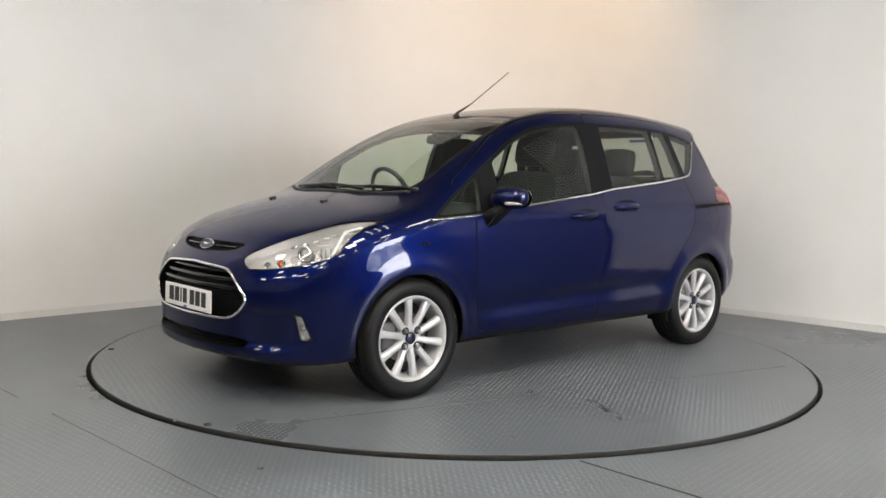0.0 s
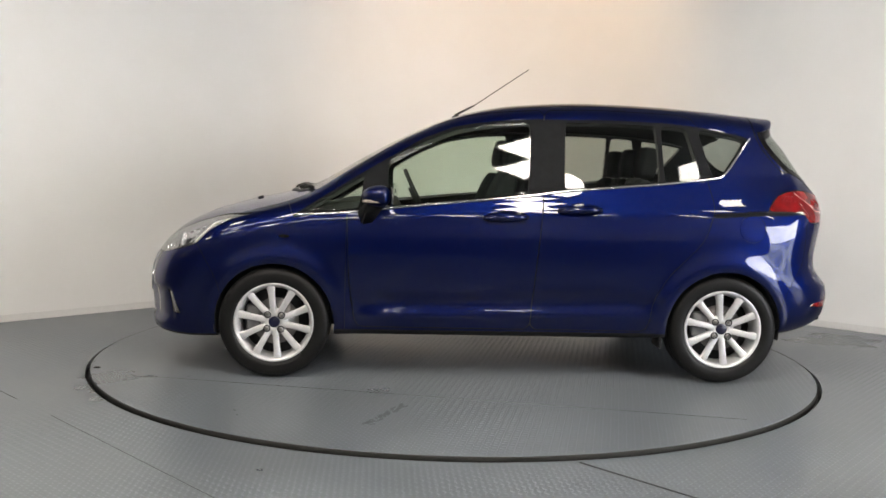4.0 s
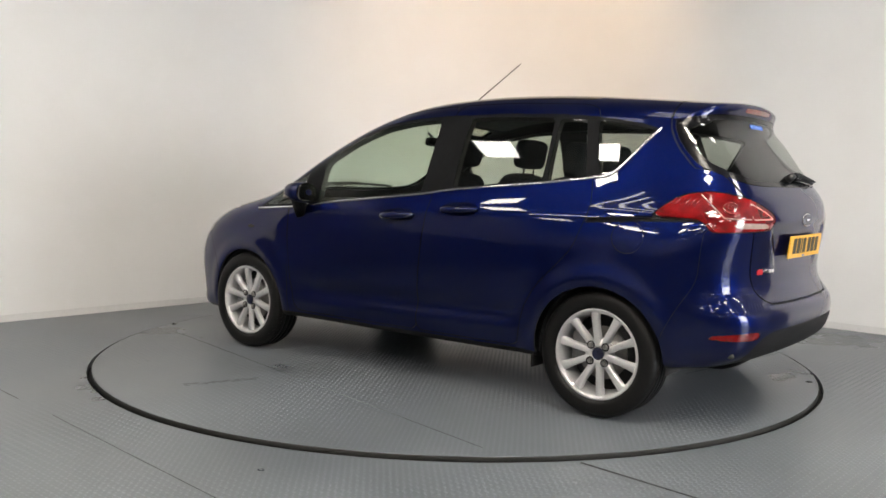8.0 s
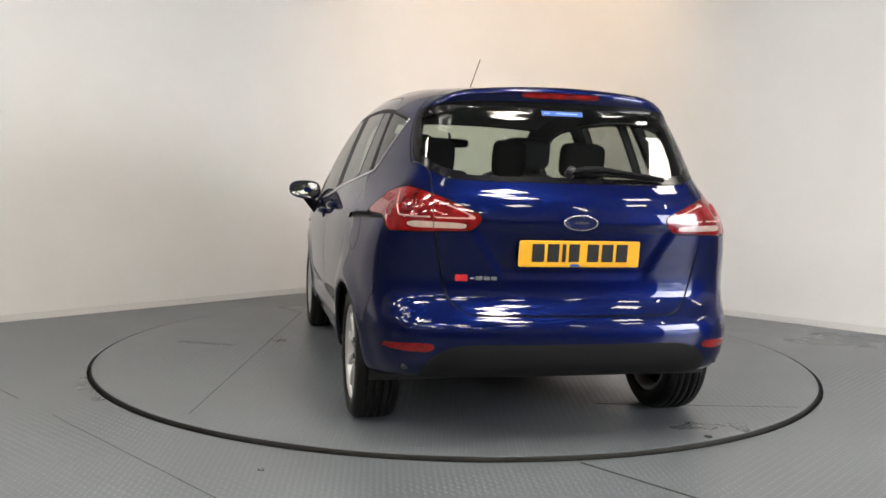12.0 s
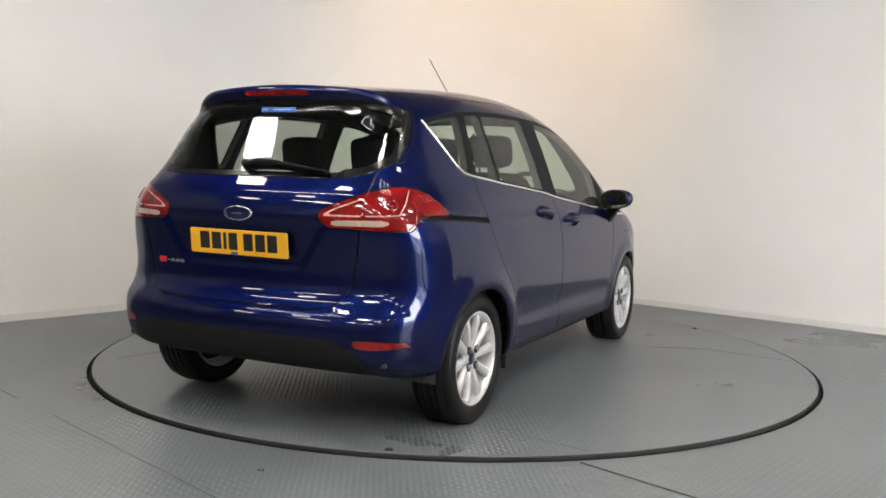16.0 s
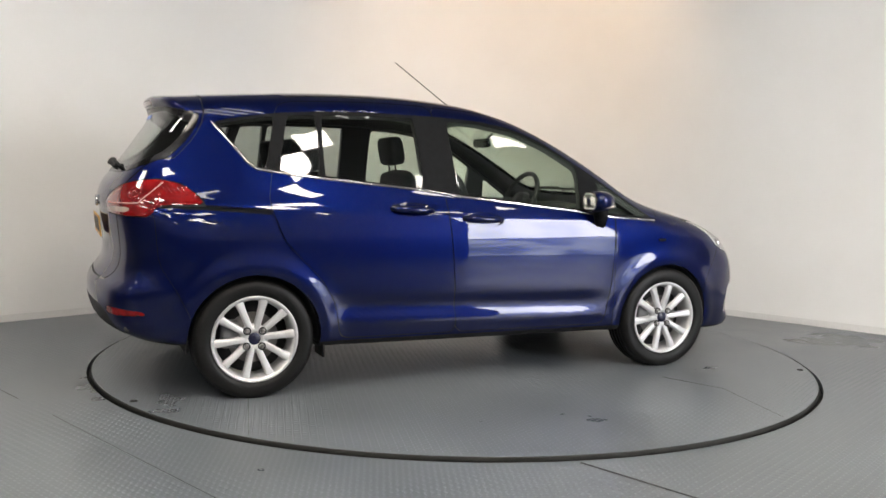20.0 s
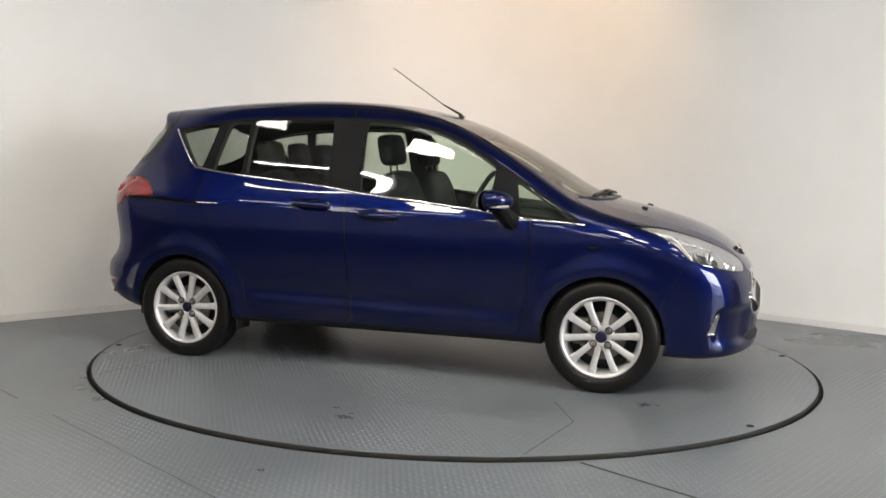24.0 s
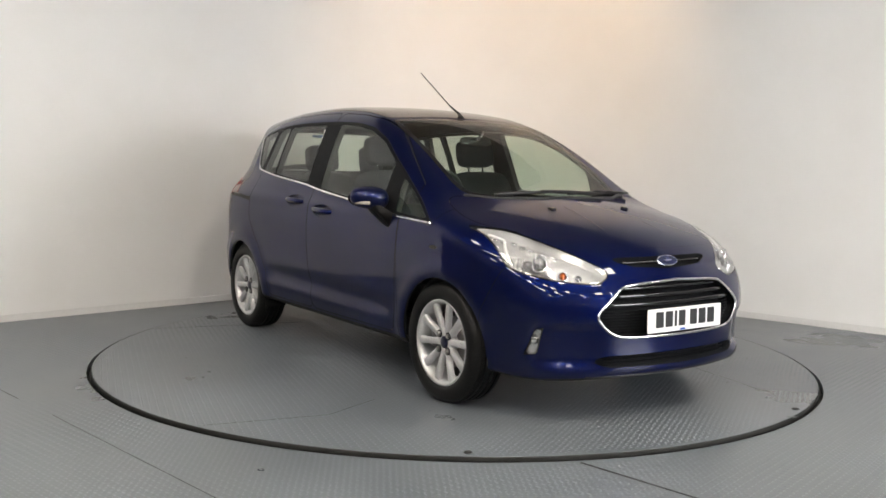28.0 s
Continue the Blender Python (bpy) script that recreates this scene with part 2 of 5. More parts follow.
floor_sheet.matrix_world = Matrix.Translation((0, 0, -0.010))
tagged(floor_sheet, "grey painted tread-plate workshop floor", "floor", kind="structure")


# the rest of the hall stands square to the two backdrop walls; a and b run along them
def hall(a, b, z=0.0):
    p = CORNER - LEFT_WAY * a + RIGHT_WAY * b
    return Vector((p.x, p.y, z))


HALL = plain("dark_hall_wall", (0.085, 0.086, 0.092), 0.7)
# Unseen upper walls, made paler than below to bounce fill onto the backdrop.
UPPER_FILL = plain("pale_fill_wall", (0.27, 0.266, 0.258), 0.7)
ROOF = plain("pale_hall_ceiling", (0.22, 0.217, 0.213), 0.8)
BACK, SHUT, DADO = -12.8, 10.9, 1.5


def hall_wall(name, a0, b0, a1, b1, z0, z1, mat=None):
    p, q = hall(a0, b0), hall(a1, b1)
    w = (q - p)
    bm = box(w.length, 0.2, z1 - z0, (0, 0, 0))
    ob = part(name, moved(bm, Matrix.Translation((p + q) / 2 + Vector((0, 0, (z0 + z1) / 2))) @ pose(0, 0, 0, 0, 0, math.degrees(math.atan2(w.y, w.x)))), mat or HALL)
    return tagged(ob, "unseen hall wall facing the backdrop, dark below, pale above as bounce fill", "wall", kind="structure")


hall_wall("wall_back", BACK, -0.1, BACK, SHUT + 0.2, 0, DADO)
hall_wall("wall_back", BACK, -0.1, BACK, SHUT + 0.2, DADO, 4.0, UPPER_FILL)
hall_wall("wall_shutter", 0.2, SHUT, -1.2, SHUT, 0, DADO)
hall_wall("wall_shutter", 0.2, SHUT, -1.2, SHUT, DADO, 4.0, UPPER_FILL)
hall_wall("wall_shutter", -3.6, SHUT, BACK, SHUT, 0, DADO)
hall_wall("wall_shutter", -3.6, SHUT, BACK, SHUT, DADO, 4.0, UPPER_FILL)
hall_wall("wall_side", -6.1, -0.06, BACK, -0.06, 0, DADO)
hall_wall("wall_side", -6.1, -0.06, BACK, -0.06, DADO, 4.0, UPPER_FILL)
hall_wall("wall_end", 0.06, 6.4, 0.06, SHUT, 0, DADO)
hall_wall("wall_end", 0.06, 6.4, 0.06, SHUT, DADO, 4.0, UPPER_FILL)
hall_wall("wall_lintel", -1.2, SHUT, -3.6, SHUT, 3.1, 4.0)
cl = bmesh.new()
for z in (4.0, 4.15):
    cl.faces.new([cl.verts.new(hall(a, b, z)) for a, b in ((0.5, -0.5), (0.5, SHUT + 0.5), (BACK - 0.5, SHUT + 0.5), (BACK - 0.5, -0.5))])
tagged(part("ceiling", cl, ROOF), "pale hall ceiling with square light panels", "ceiling", kind="structure")
PANEL_GLOW = glowing("light_panel_diffuser", (1.0, 0.93, 0.84), 34.0)
NEAR_GLOW = glowing("near_panel_diffuser", (1.0, 0.905, 0.79), 66.0)
LEFT_FILL = glowing("left_fill_diffuser", (1.0, 0.905, 0.79), 90.0)
FAR_FILL = glowing("far_fill_diffuser", (1.0, 0.93, 0.84), 30.0)
DIM_TUBE = glowing("dim_batten_tube", (1.0, 0.95, 0.88), 15.0)
TUBE_GLOW = glowing("batten_tube", (1.0, 0.95, 0.88), 60.0)
LAMP_FRAME = plain("white_lamp_frame", (0.7, 0.7, 0.7), 0.4)


def light_panel(x, y, size=0.52, glow=None):
    root = new("ceiling_light")
    root.matrix_world = Matrix.Translation((x, y, 3.975)) @ pose(0, 0, 0, 0, 0, -40.0)
    h = size / 2 + 0.012
    for dx, dy, w, d in ((0, h, size + 0.05, 0.025), (0, -h, size + 0.05, 0.025), (h, 0, 0.025, size), (-h, 0, 0.025, size)):
        part("frame", box(w, d, 0.05, (dx, dy, 0)), LAMP_FRAME, root)
    part("diffuser", box(size, size, 0.03, (0, 0, 0.002)), glow or PANEL_GLOW, root)
    return tagged(root, "bright white square light panel under the ceiling", "ceiling light", group="ceiling lights")


for px, py in ((-3.35, -1.7), (3.05, -1.85), (3.4, -3.5)):
    light_panel(px, py)
for px, py in ((1.02, -3.2), (1.08, -3.95), (1.6, -4.45)):
    light_panel(px, py, glow=NEAR_GLOW)
# Added fill panel, out of view, that brightens the left backdrop wall.
light_panel(-1.6, -5.4, glow=LEFT_FILL)
light_panel(-1.92, -3.0, glow=NEAR_GLOW)
light_panel(2.4, -6.6)
for px, py in ((-0.3, -6.9), (4.6, -5.0), (-4.2, -4.4), (0.9, -8.4), (-2.9, -7.6)):
    light_panel(px, py)
# Far rows are unseen, added as fill to even the light on the walls.
for ra, rb in ((-8.0, 5.8), (-8.0, 8.2), (-10.8, 1.0), (-10.8, 3.4), (-10.8, 5.8), (-10.8, 8.2)):
    q = hall(ra, rb)
    light_panel(q.x, q.y, 0.6, FAR_FILL)


def batten(x0, y0, x1, y1, glow=None):
    p, q = Vector((x0, y0, 3.93)), Vector((x1, y1, 3.93))
    root = new("batten_light")
    root.matrix_world = Matrix.Translation((p + q) / 2) @ pose(0, 0, 0, 0, 0, math.degrees(math.atan2(y1 - y0, x1 - x0)))
    n = (q - p).length
    part("tray", box(n, 0.10, 0.05, (0, 0, 0.03), 0.008), LAMP_FRAME, root)
    part("tube", tube([(-n / 2 + 0.03, 0, -0.02), (n / 2 - 0.03, 0, -0.02)], 0.028, 10), glow or TUBE_GLOW, root)
    for e in (-1, 1):
        part("end_cap", box(0.03, 0.07, 0.07, (e * n / 2, 0, 0), 0.006), LAMP_FRAME, root)
    return tagged(root, "long white batten light under the ceiling", "batten light", group="batten lights")


for k in range(3):
    batten(-6.6 - 0.9 * k, -7.4 - 0.9 * k, -3.8 - 0.9 * k, -9.9 - 0.9 * k)
for x0, y0, x1, y1 in ((0.6, -8.2, 2.2, -9.5), (-2.6, -8.4, -1.0, -9.7), (3.6, -6.2, 5.2, -7.5), (5.0, -4.2, 6.6, -5.5), (-5.6, -5.2, -4.3, -6.8), (6.2, -1.6, 7.4, -3.2), (-0.8, -11.2, 0.8, -12.5), (-4.5, -2.75, -2.2, -4.35)):
    batten(x0, y0, x1, y1)


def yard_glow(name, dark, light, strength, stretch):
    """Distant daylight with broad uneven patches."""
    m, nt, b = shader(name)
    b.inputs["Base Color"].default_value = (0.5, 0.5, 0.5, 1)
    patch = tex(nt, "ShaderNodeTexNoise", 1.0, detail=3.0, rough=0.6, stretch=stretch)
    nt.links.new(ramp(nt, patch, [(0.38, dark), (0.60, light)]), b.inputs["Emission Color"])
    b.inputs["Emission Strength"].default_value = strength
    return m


for cx, cy in ((-0.95, -2.0), (0.75, -1.75)):
    for k in range(3):
        dx, dy = 0.175 * (k - 1), 0.208 * (k - 1)
        batten(cx + dx - 0.46, cy + dy + 0.385, cx + dx + 0.46, cy + dy - 0.385, DIM_TUBE)
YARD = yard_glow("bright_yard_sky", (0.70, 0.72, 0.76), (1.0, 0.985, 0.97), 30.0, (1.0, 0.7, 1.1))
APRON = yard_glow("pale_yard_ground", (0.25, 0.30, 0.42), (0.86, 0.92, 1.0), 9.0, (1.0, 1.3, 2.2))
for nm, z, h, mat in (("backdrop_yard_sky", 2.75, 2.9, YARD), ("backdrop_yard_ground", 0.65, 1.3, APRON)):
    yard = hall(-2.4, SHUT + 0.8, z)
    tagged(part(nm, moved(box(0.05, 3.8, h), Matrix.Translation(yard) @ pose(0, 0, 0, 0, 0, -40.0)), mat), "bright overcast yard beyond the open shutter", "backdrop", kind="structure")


def spotlight(x, y, tx, ty, tz):
    root = new("track_spotlight")
    m = look((x, y, 3.72), (tx, ty, tz))
    root.matrix_world = m
    part("can", lathe([(0.0, 0.12), (0.05, 0.12), (0.055, 0.10), (0.055, -0.02), (0.05, -0.02), (0.048, 0.02), (0.0, 0.02)], 24, axis="Z"), BLACK, root)
    part("bulb", lathe([(0.0, 0.021), (0.044, 0.021), (0.044, 0.012), (0.0, 0.012)], 24, axis="Z"), glowing("warm_bulb", (1.0, 0.7, 0.4), 30.0), root)
    part("stem", moved(tube([(0, 0, 0), (0, 0, 0.3)], 0.01), m.inverted() @ Matrix.Translation((x, y, 3.72))), BLACK, root)
    tagged(root, "small black track spotlight with a warm bulb", "spotlight", group="track spotlights")
    data = bpy.data.lights.new("warm_spot", "SPOT")
    data.energy, data.color, data.spot_size, data.spot_blend, data.shadow_soft_size = 165, (1.0, 0.66, 0.37), radians(104), 1.0, 0.05
    ob = new("warm_spot", data)
    ob.matrix_world = m @ Matrix.Translation((0, 0, -0.03))


spotlight(0.5, 0.7, 0.5, 3.4, 2.2)


# ---- the vehicle: one smooth body surface, cut into its panels ----
def curve(*pts, ease=0.0):
    """A smooth curve through (x, value), held flat past its ends; ease evens out its bends over that length."""
    xs, ys = np.array([p[0] for p in pts], float), np.array([p[1] for p in pts], float)
    if xs[0] > xs[-1]:
        xs, ys = xs[::-1], ys[::-1]
    h, d = np.diff(xs), np.diff(ys) / np.diff(xs)
    m = np.zeros(len(xs))
    m[1:-1] = (d[:-1] * h[1:] + d[1:] * h[:-1]) / (h[:-1] + h[1:])
    m[0], m[-1] = d[0], d[-1]

    def at(q):
        q = np.clip(q, xs[0], xs[-1])
        k = np.clip(np.searchsorted(xs, q) - 1, 0, len(xs) - 2)
        t = (q - xs[k]) / h[k]
        return ((1 + 2 * t) * (1 - t) ** 2 * ys[k] + t * (1 - t) ** 2 * h[k] * m[k] + t * t * (3 - 2 * t) * ys[k + 1] + t * t * (t - 1) * h[k] * m[k + 1])
    if not ease:
        return at
    fine = np.arange(xs[0] - 4 * ease, xs[-1] + 4 * ease, 0.0005)
    rough = at(fine)
    rough += np.where(fine < xs[0], m[0] * (fine - xs[0]), 0) + np.where(fine > xs[-1], m[-1] * (fine - xs[-1]), 0)
    bell = np.exp(-0.5 * (np.arange(-3 * ease, 3 * ease, 0.0005) / ease) ** 2)
    pad = len(bell) // 2
    flat = np.convolve(np.pad(rough, pad, mode="edge"), bell / bell.sum(), mode="same")[pad:pad + len(fine)]
    return lambda q: np.interp(np.clip(q, xs[0], xs[-1]), fine, flat)


def step(a, b, v):
    t = np.clip((v - a) / (b - a), 0, 1)
    return t * t * (3 - 2 * t)


def smax(a, b, k):
    h = np.maximum(k - np.abs(a - b), 0) / k
    return np.maximum(a, b) + h * h * k / 4


# bonnet, screen and roof along the middle
RIDGE = curve((2.15, 0.50), (2.06, 0.655), (1.97, 0.742), (1.83, 0.835), (1.63, 0.916), (1.40, 0.980), (1.19, 1.030), (1.06, 1.075), (0.88, 1.182),
              (0.70, 1.285), (0.53, 1.372), (0.35, 1.452), (0.10, 1.528), (-0.30, 1.574), (-0.78, 1.578), (-1.20, 1.558), (-1.55, 1.530), (-1.80, 1.510), ease=0.05)
CROWN = curve((2.1, 0.20), (1.6, 0.15), (1.2, 0.13), (0.9, 0.12), (0.5, 0.09), (0.1, 0.09), (-0.8, 0.10), (-1.6, 0.14), ease=0.12)
# half width along the car, and how far the side leans in by height
HALF = curve((2.12, 0.715), (1.85, 0.780), (1.55, 0.824), (1.25, 0.849), (0.85, 0.862), (0.3, 0.870), (-0.4, 0.872), (-1.0, 0.872), (-1.3, 0.864), (-1.6, 0.830), (-1.85, 0.775), (-2.05, 0.71), ease=0.08)
LEAN = curve((0.12, 0.085), (0.24, 0.046), (0.33, 0.026), (0.45, 0.012), (0.60, 0.002), (0.72, 0.0), (0.84, 0.008), (0.92, 0.026), (0.98, 0.050), (1.06, 0.080),
             (1.20, 0.130), (1.35, 0.190), (1.48, 0.250), (1.62, 0.335), ease=0.022)
NARROW = curve((1.5, 0.04), (1.1, 0.016), (0.7, 0.002), (0.2, 0.0), (-0.6, 0.0), (-1.0, 0.010), (-1.3, 0.030), (-1.6, 0.060), (-1.9, 0.100), ease=0.12)
# nose and tail along the middle, by height
NOSE = curve((0.1, 1.95), (0.18, 2.03), (0.225, 2.056), (0.26, 2.064), (0.31, 2.062), (0.36, 2.063), (0.48, 2.074), (0.6, 2.064), (0.7, 2.03), (0.8, 1.97), (0.95, 1.78), ease=0.012)
TAIL = curve((0.20, -1.72), (0.29, -1.87), (0.36, -1.955), (0.42, -1.980), (0.47, -1.988), (0.52, -1.985), (0.555, -1.972), (0.595, -1.936), (0.64, -1.912), (0.70, -1.904), (0.80, -1.916), (0.90, -1.932), (0.94, -1.935), (1.00, -1.926),
             (1.06, -1.904), (1.12, -1.858), (1.20, -1.795), (1.32, -1.712), (1.40, -1.664), (1.435, -1.656), (1.455, -1.663), (1.475, -1.677), (1.50, -1.686), (1.56, -1.679), ease=0.012)
BELLY = curve((2.15, 0.232), (1.95, 0.214), (1.75, 0.204), (1.55, 0.212), (0.9, 0.235), (0.0, 0.240), (-0.9, 0.245), (-1.5, 0.27), (-1.75, 0.285), (-2.0, 0.33))


def side_width(x, z):
    lean = LEAN(z)
    w = HALF(x) - lean - NARROW(x) * step(0.92, 1.18, z)
    for cx, flare, spread in ((1.245, 0.013, 0.055), (-1.245, 0.018, 0.062)):
        r = np.hypot(x - cx, z - 0.30)
        w = w + flare * np.exp(-((r - 0.360) / spread) ** 2) * step(0.1, 0.3, z)
    # shoulder line under the glass and the scoop along the sills
    line = 0.905 + 0.035 * (0.6 - x)
    w = w + 0.007 * np.exp(-np.clip((z - line) / 0.045, -4, 4) ** 2) * step(1.1, 0.6, x)
    low = 0.395 + 0.02 * (0.6 - x)
    w = w - 0.016 * np.exp(-((z - low - 0.03) / 0.05) ** 2) * step(0.92, 0.6, x) * step(-0.92, -0.7, x)
    w = w + 0.006 * np.exp(-((z - low + 0.045) / 0.03) ** 2) * step(0.92, 0.6, x) * step(-0.92, -0.7, x)
    return w


def body(p):
    x, y, z = p[:, 0], np.abs(p[:, 1]), p[:, 2]
    e = 1e-3
    slope = (RIDGE(x + e) - RIDGE(x - e)) / (2 * e)
    top = (z - RIDGE(x) + CROWN(x) * y * y) / np.sqrt(1 + slope ** 2 + (2 * CROWN(x) * y) ** 2)
    w = side_width(x, z)
    lean = (LEAN(z + e) - LEAN(z - e)) / (2 * e)
    wall = (y - w) / np.sqrt(1 + lean ** 2)
    # hollow between the fog lamp and the grille
    hollow = 0.020 * step(0.728, 0.692, y) * step(0.42, 0.54, y) * step(0.490, 0.440, z) * step(0.258, 0.316, z)
    nose = (x - NOSE(z) + hollow + 0.32 * y * y + 0.46 * y ** 6) / np.sqrt(1 + (0.64 * y + 2.8 * y ** 5) ** 2)
    ts = (TAIL(z + e) - TAIL(z - e)) / (2 * e)
    # shallow recess round the rear plate
    edge = 0.325 + 0.62 * (z - 0.755)
    sink = 0.011 * step(edge + 0.030, edge - 0.030, y) * step(0.706, 0.764, z) * step(0.960, 0.905, z)
    bow = 0.13 + 0.11 * step(1.30, 1.47, z)
    tail = (TAIL(z) + sink + bow * y * y + 0.38 * y ** 6 - x) / np.sqrt(1 + ts ** 2 + (0.26 * y + 2.2 * y ** 5) ** 2)
    belly = BELLY(x) - z
    f = smax(wall, top, 0.11 - 0.015 * step(0.9, 1.3, x))
    f = smax(f, nose, 0.12)
    f = smax(f, tail, 0.10 - 0.06 * step(1.39, 1.46, z))
    return smax(f, belly, 0.05 - 0.02 * step(1.0, 1.5, x))


def uphill(p):
    e, g = 1e-3, np.zeros_like(p)
    for k in range(3):
        d = np.zeros(3)
        d[k] = e
        g[:, k] = (body(p + d) - body(p - d)) / (2 * e)
    return g


def onto(p, rounds=3):
    p = p.copy()
    for _ in range(rounds):
        g = uphill(p)
        p -= g * (body(p) / np.maximum((g * g).sum(1), 1e-6))[:, None]
    return p


class Net:
    """Half of the body (y >= 0) as a net of faces with labels, that can be cut along any line."""

    def __init__(self, along=(96, 170, 124), round_=168):
        front, mid, rear = 1.40, 0, -1.30
        a = [(front, math.pi / 2 * (1 - i / along[0])) for i in range(along[0])]
        a += [(front + (rear - front) * i / along[1], 0.0) for i in range(along[1])]
        a += [(rear, -math.pi / 2 * i / along[2]) for i in range(along[2] + 1)]
        phi = np.linspace(-math.pi / 2, math.pi / 2, round_ + 1)
        bow = np.array([q for _, q in a])[:, None]
        base = np.array([b for b, _ in a])[:, None]
        way = np.stack([np.sin(bow) + 0 * phi, np.cos(bow) * np.cos(phi), np.cos(bow) * np.sin(phi)], -1).reshape(-1, 3)
        height = 0.80 - 0.2 * step(0.2, 1.4, base) + 0.35 * step(-0.3, -1.3, base) + 0 * phi
        start = np.stack([base + 0 * phi, 0 * base + 0 * phi, height], -1).reshape(-1, 3)
        lo, hi = np.zeros(len(way)), np.full(len(way), 1.6)
        for _ in range(26):
            m = (lo + hi) / 2
            out = body(start + way * m[:, None]) > 0
            hi, lo = np.where(out, m, hi), np.where(out, lo, m)
        v = start + way * hi[:, None]
        v[np.abs(v[:, 1]) < 1e-4, 1] = 0
        n, r = len(a), round_ + 1
        self.V, self.F, self.L = v, [], []
        for i in range(n - 1):
            for j in range(r - 1):
                q = (i * r + j, (i + 1) * r + j, (i + 1) * r + j + 1, i * r + j + 1)
                self.F.append(q)
        self.L = ["skin"] * len(self.F)

    def cut(self, dist, frm, to, outside=None):
        """Faces of the labels frm that lie where dist < 0 become to (and the others outside, when given)."""
        d = dist(self.V)
        d = np.where(np.abs(d) < 1e-6, 1e-6, d)
        flat = np.fromiter((k for f in self.F for k in f), int)
        size = np.fromiter((len(f) for f in self.F), int)
        start = np.concatenate([[0], np.cumsum(size)[:-1]])
        low, high = np.minimum.reduceat(d[flat], start), np.maximum.reduceat(d[flat], start)
        frm = {frm} if isinstance(frm, str) else set(frm)
        made, fresh, faces, labels = {}, [], [], []
        count = len(self.V)
        for i, f in enumerate(self.F):
            lab = self.L[i]
            if lab not in frm or low[i] > 0:
                faces.append(f)
                labels.append(outside if outside and lab in frm else lab)
                continue
            if high[i] < 0:
                faces.append(f)
                labels.append(to)
                continue
            inn, out = [], []
            for a, b in zip(f, f[1:] + f[:1]):
                (inn if d[a] < 0 else out).append(a)
                if d[a] * d[b] < 0:
                    key = (min(a, b), max(a, b))
                    if key not in made:
                        t = d[a] / (d[a] - d[b])
                        made[key] = count + len(fresh)
                        fresh.append(self.V[a] + (self.V[b] - self.V[a]) * t)
                    inn.append(made[key])
                    out.append(made[key])
            faces += [tuple(inn), tuple(out)]
            labels += [to, outside or lab]
        # neighbours keep their corners: add the new point to faces that share a split edge
        if made:
            edges = made
            for i, f in enumerate(faces):
                if low is None:
                    break
                grown, hit = [], False
                for a, b in zip(f, f[1:] + f[:1]):
                    grown.append(a)
                    k = edges.get((min(a, b), max(a, b)))
                    if k is not None:
                        grown.append(k)
                        hit = True
                if hit:
                    faces[i] = tuple(grown)
            q = np.array(fresh)
            mid = np.abs(q[:, 1]) < 1e-6
            q = onto(q, 2)
            q[mid, 1] = 0
            self.V = np.vstack([self.V, q])
        self.F, self.L = faces, labels

    def panel(self, dist, frm, to, gap=0.0029):
        """Cuts a panel out and leaves a fine open joint round it."""
        self.cut(lambda v: dist(v) + gap, frm, to)
        self.cut(lambda v: dist(v) - gap, frm, "joint")

    def mesh(self, name, labels, whole=False, lift=0.0, rim=0.012, flange=None):
        labels = {labels} if isinstance(labels, str) else set(labels)
        fs = [f for f, l in zip(self.F, self.L) if l in labels]
        used = sorted({k for f in fs for k in f})
        at = {k: i for i, k in enumerate(used)}
        v = self.V[used]
        nrm = uphill(v)
        nrm /= np.maximum(np.linalg.norm(nrm, axis=1), 1e-9)[:, None]
        nrm[np.abs(v[:, 1]) < 1e-6, 1] = 0
        v = v + nrm * lift
        faces = [[at[k] for k in f] for f in fs]
        count = {}
        for f in faces:
            for a, b in zip(f, f[1:] + f[:1]):
                count[(a, b)] = count.get((a, b), 0) + 1
        border = [(a, b) for (a, b) in count if (b, a) not in count and not (whole and abs(v[a, 1]) < 1e-6 and abs(v[b, 1]) < 1e-6)]
        pts, nor = list(map(tuple, v)), list(map(tuple, nrm))
        flat = len(faces)
        if rim:
            inner = {}
            for a, b in border:
                for k in (a, b):
                    if k not in inner:
                        inner[k] = (len(pts), len(pts) + 1)
                        pts += [tuple(v[k]), tuple(v[k] - nrm[k] * rim)]
                        nor += [tuple(nrm[k])] * 2
                faces.append([inner[b][0], inner[a][0], inner[a][1], inner[b][1]])
        dark = [i >= flat for i in range(len(faces))]
        if whole:
            n, map2 = len(pts), []
            extra_p, extra_n = [], []
            for i, p in enumerate(pts):
                if abs(p[1]) < 1e-6 and i < len(v):
                    map2.append(i)
                else:
                    map2.append(n + len(extra_p))
                    extra_p.append((p[0], -p[1], p[2]))
                    extra_n.append((nor[i][0], -nor[i][1], nor[i][2]))
            dark = [i >= flat for i in range(len(faces))] * 2
            faces += [[map2[k] for k in reversed(f)] for f in faces]
            pts += extra_p
            nor += extra_n
        me = bpy.data.meshes.new(name)
        me.from_pydata(pts, [], faces)
        me.polygons.foreach_set("use_smooth", [True] * len(me.polygons))
        me.update()
        me.normals_split_custom_set_from_vertices(nor)
        if flange:
            me.materials.append(flange[0])
            me.materials.append(flange[1])
            me.polygons.foreach_set("material_index", [int(q) for q in dark])
        return me


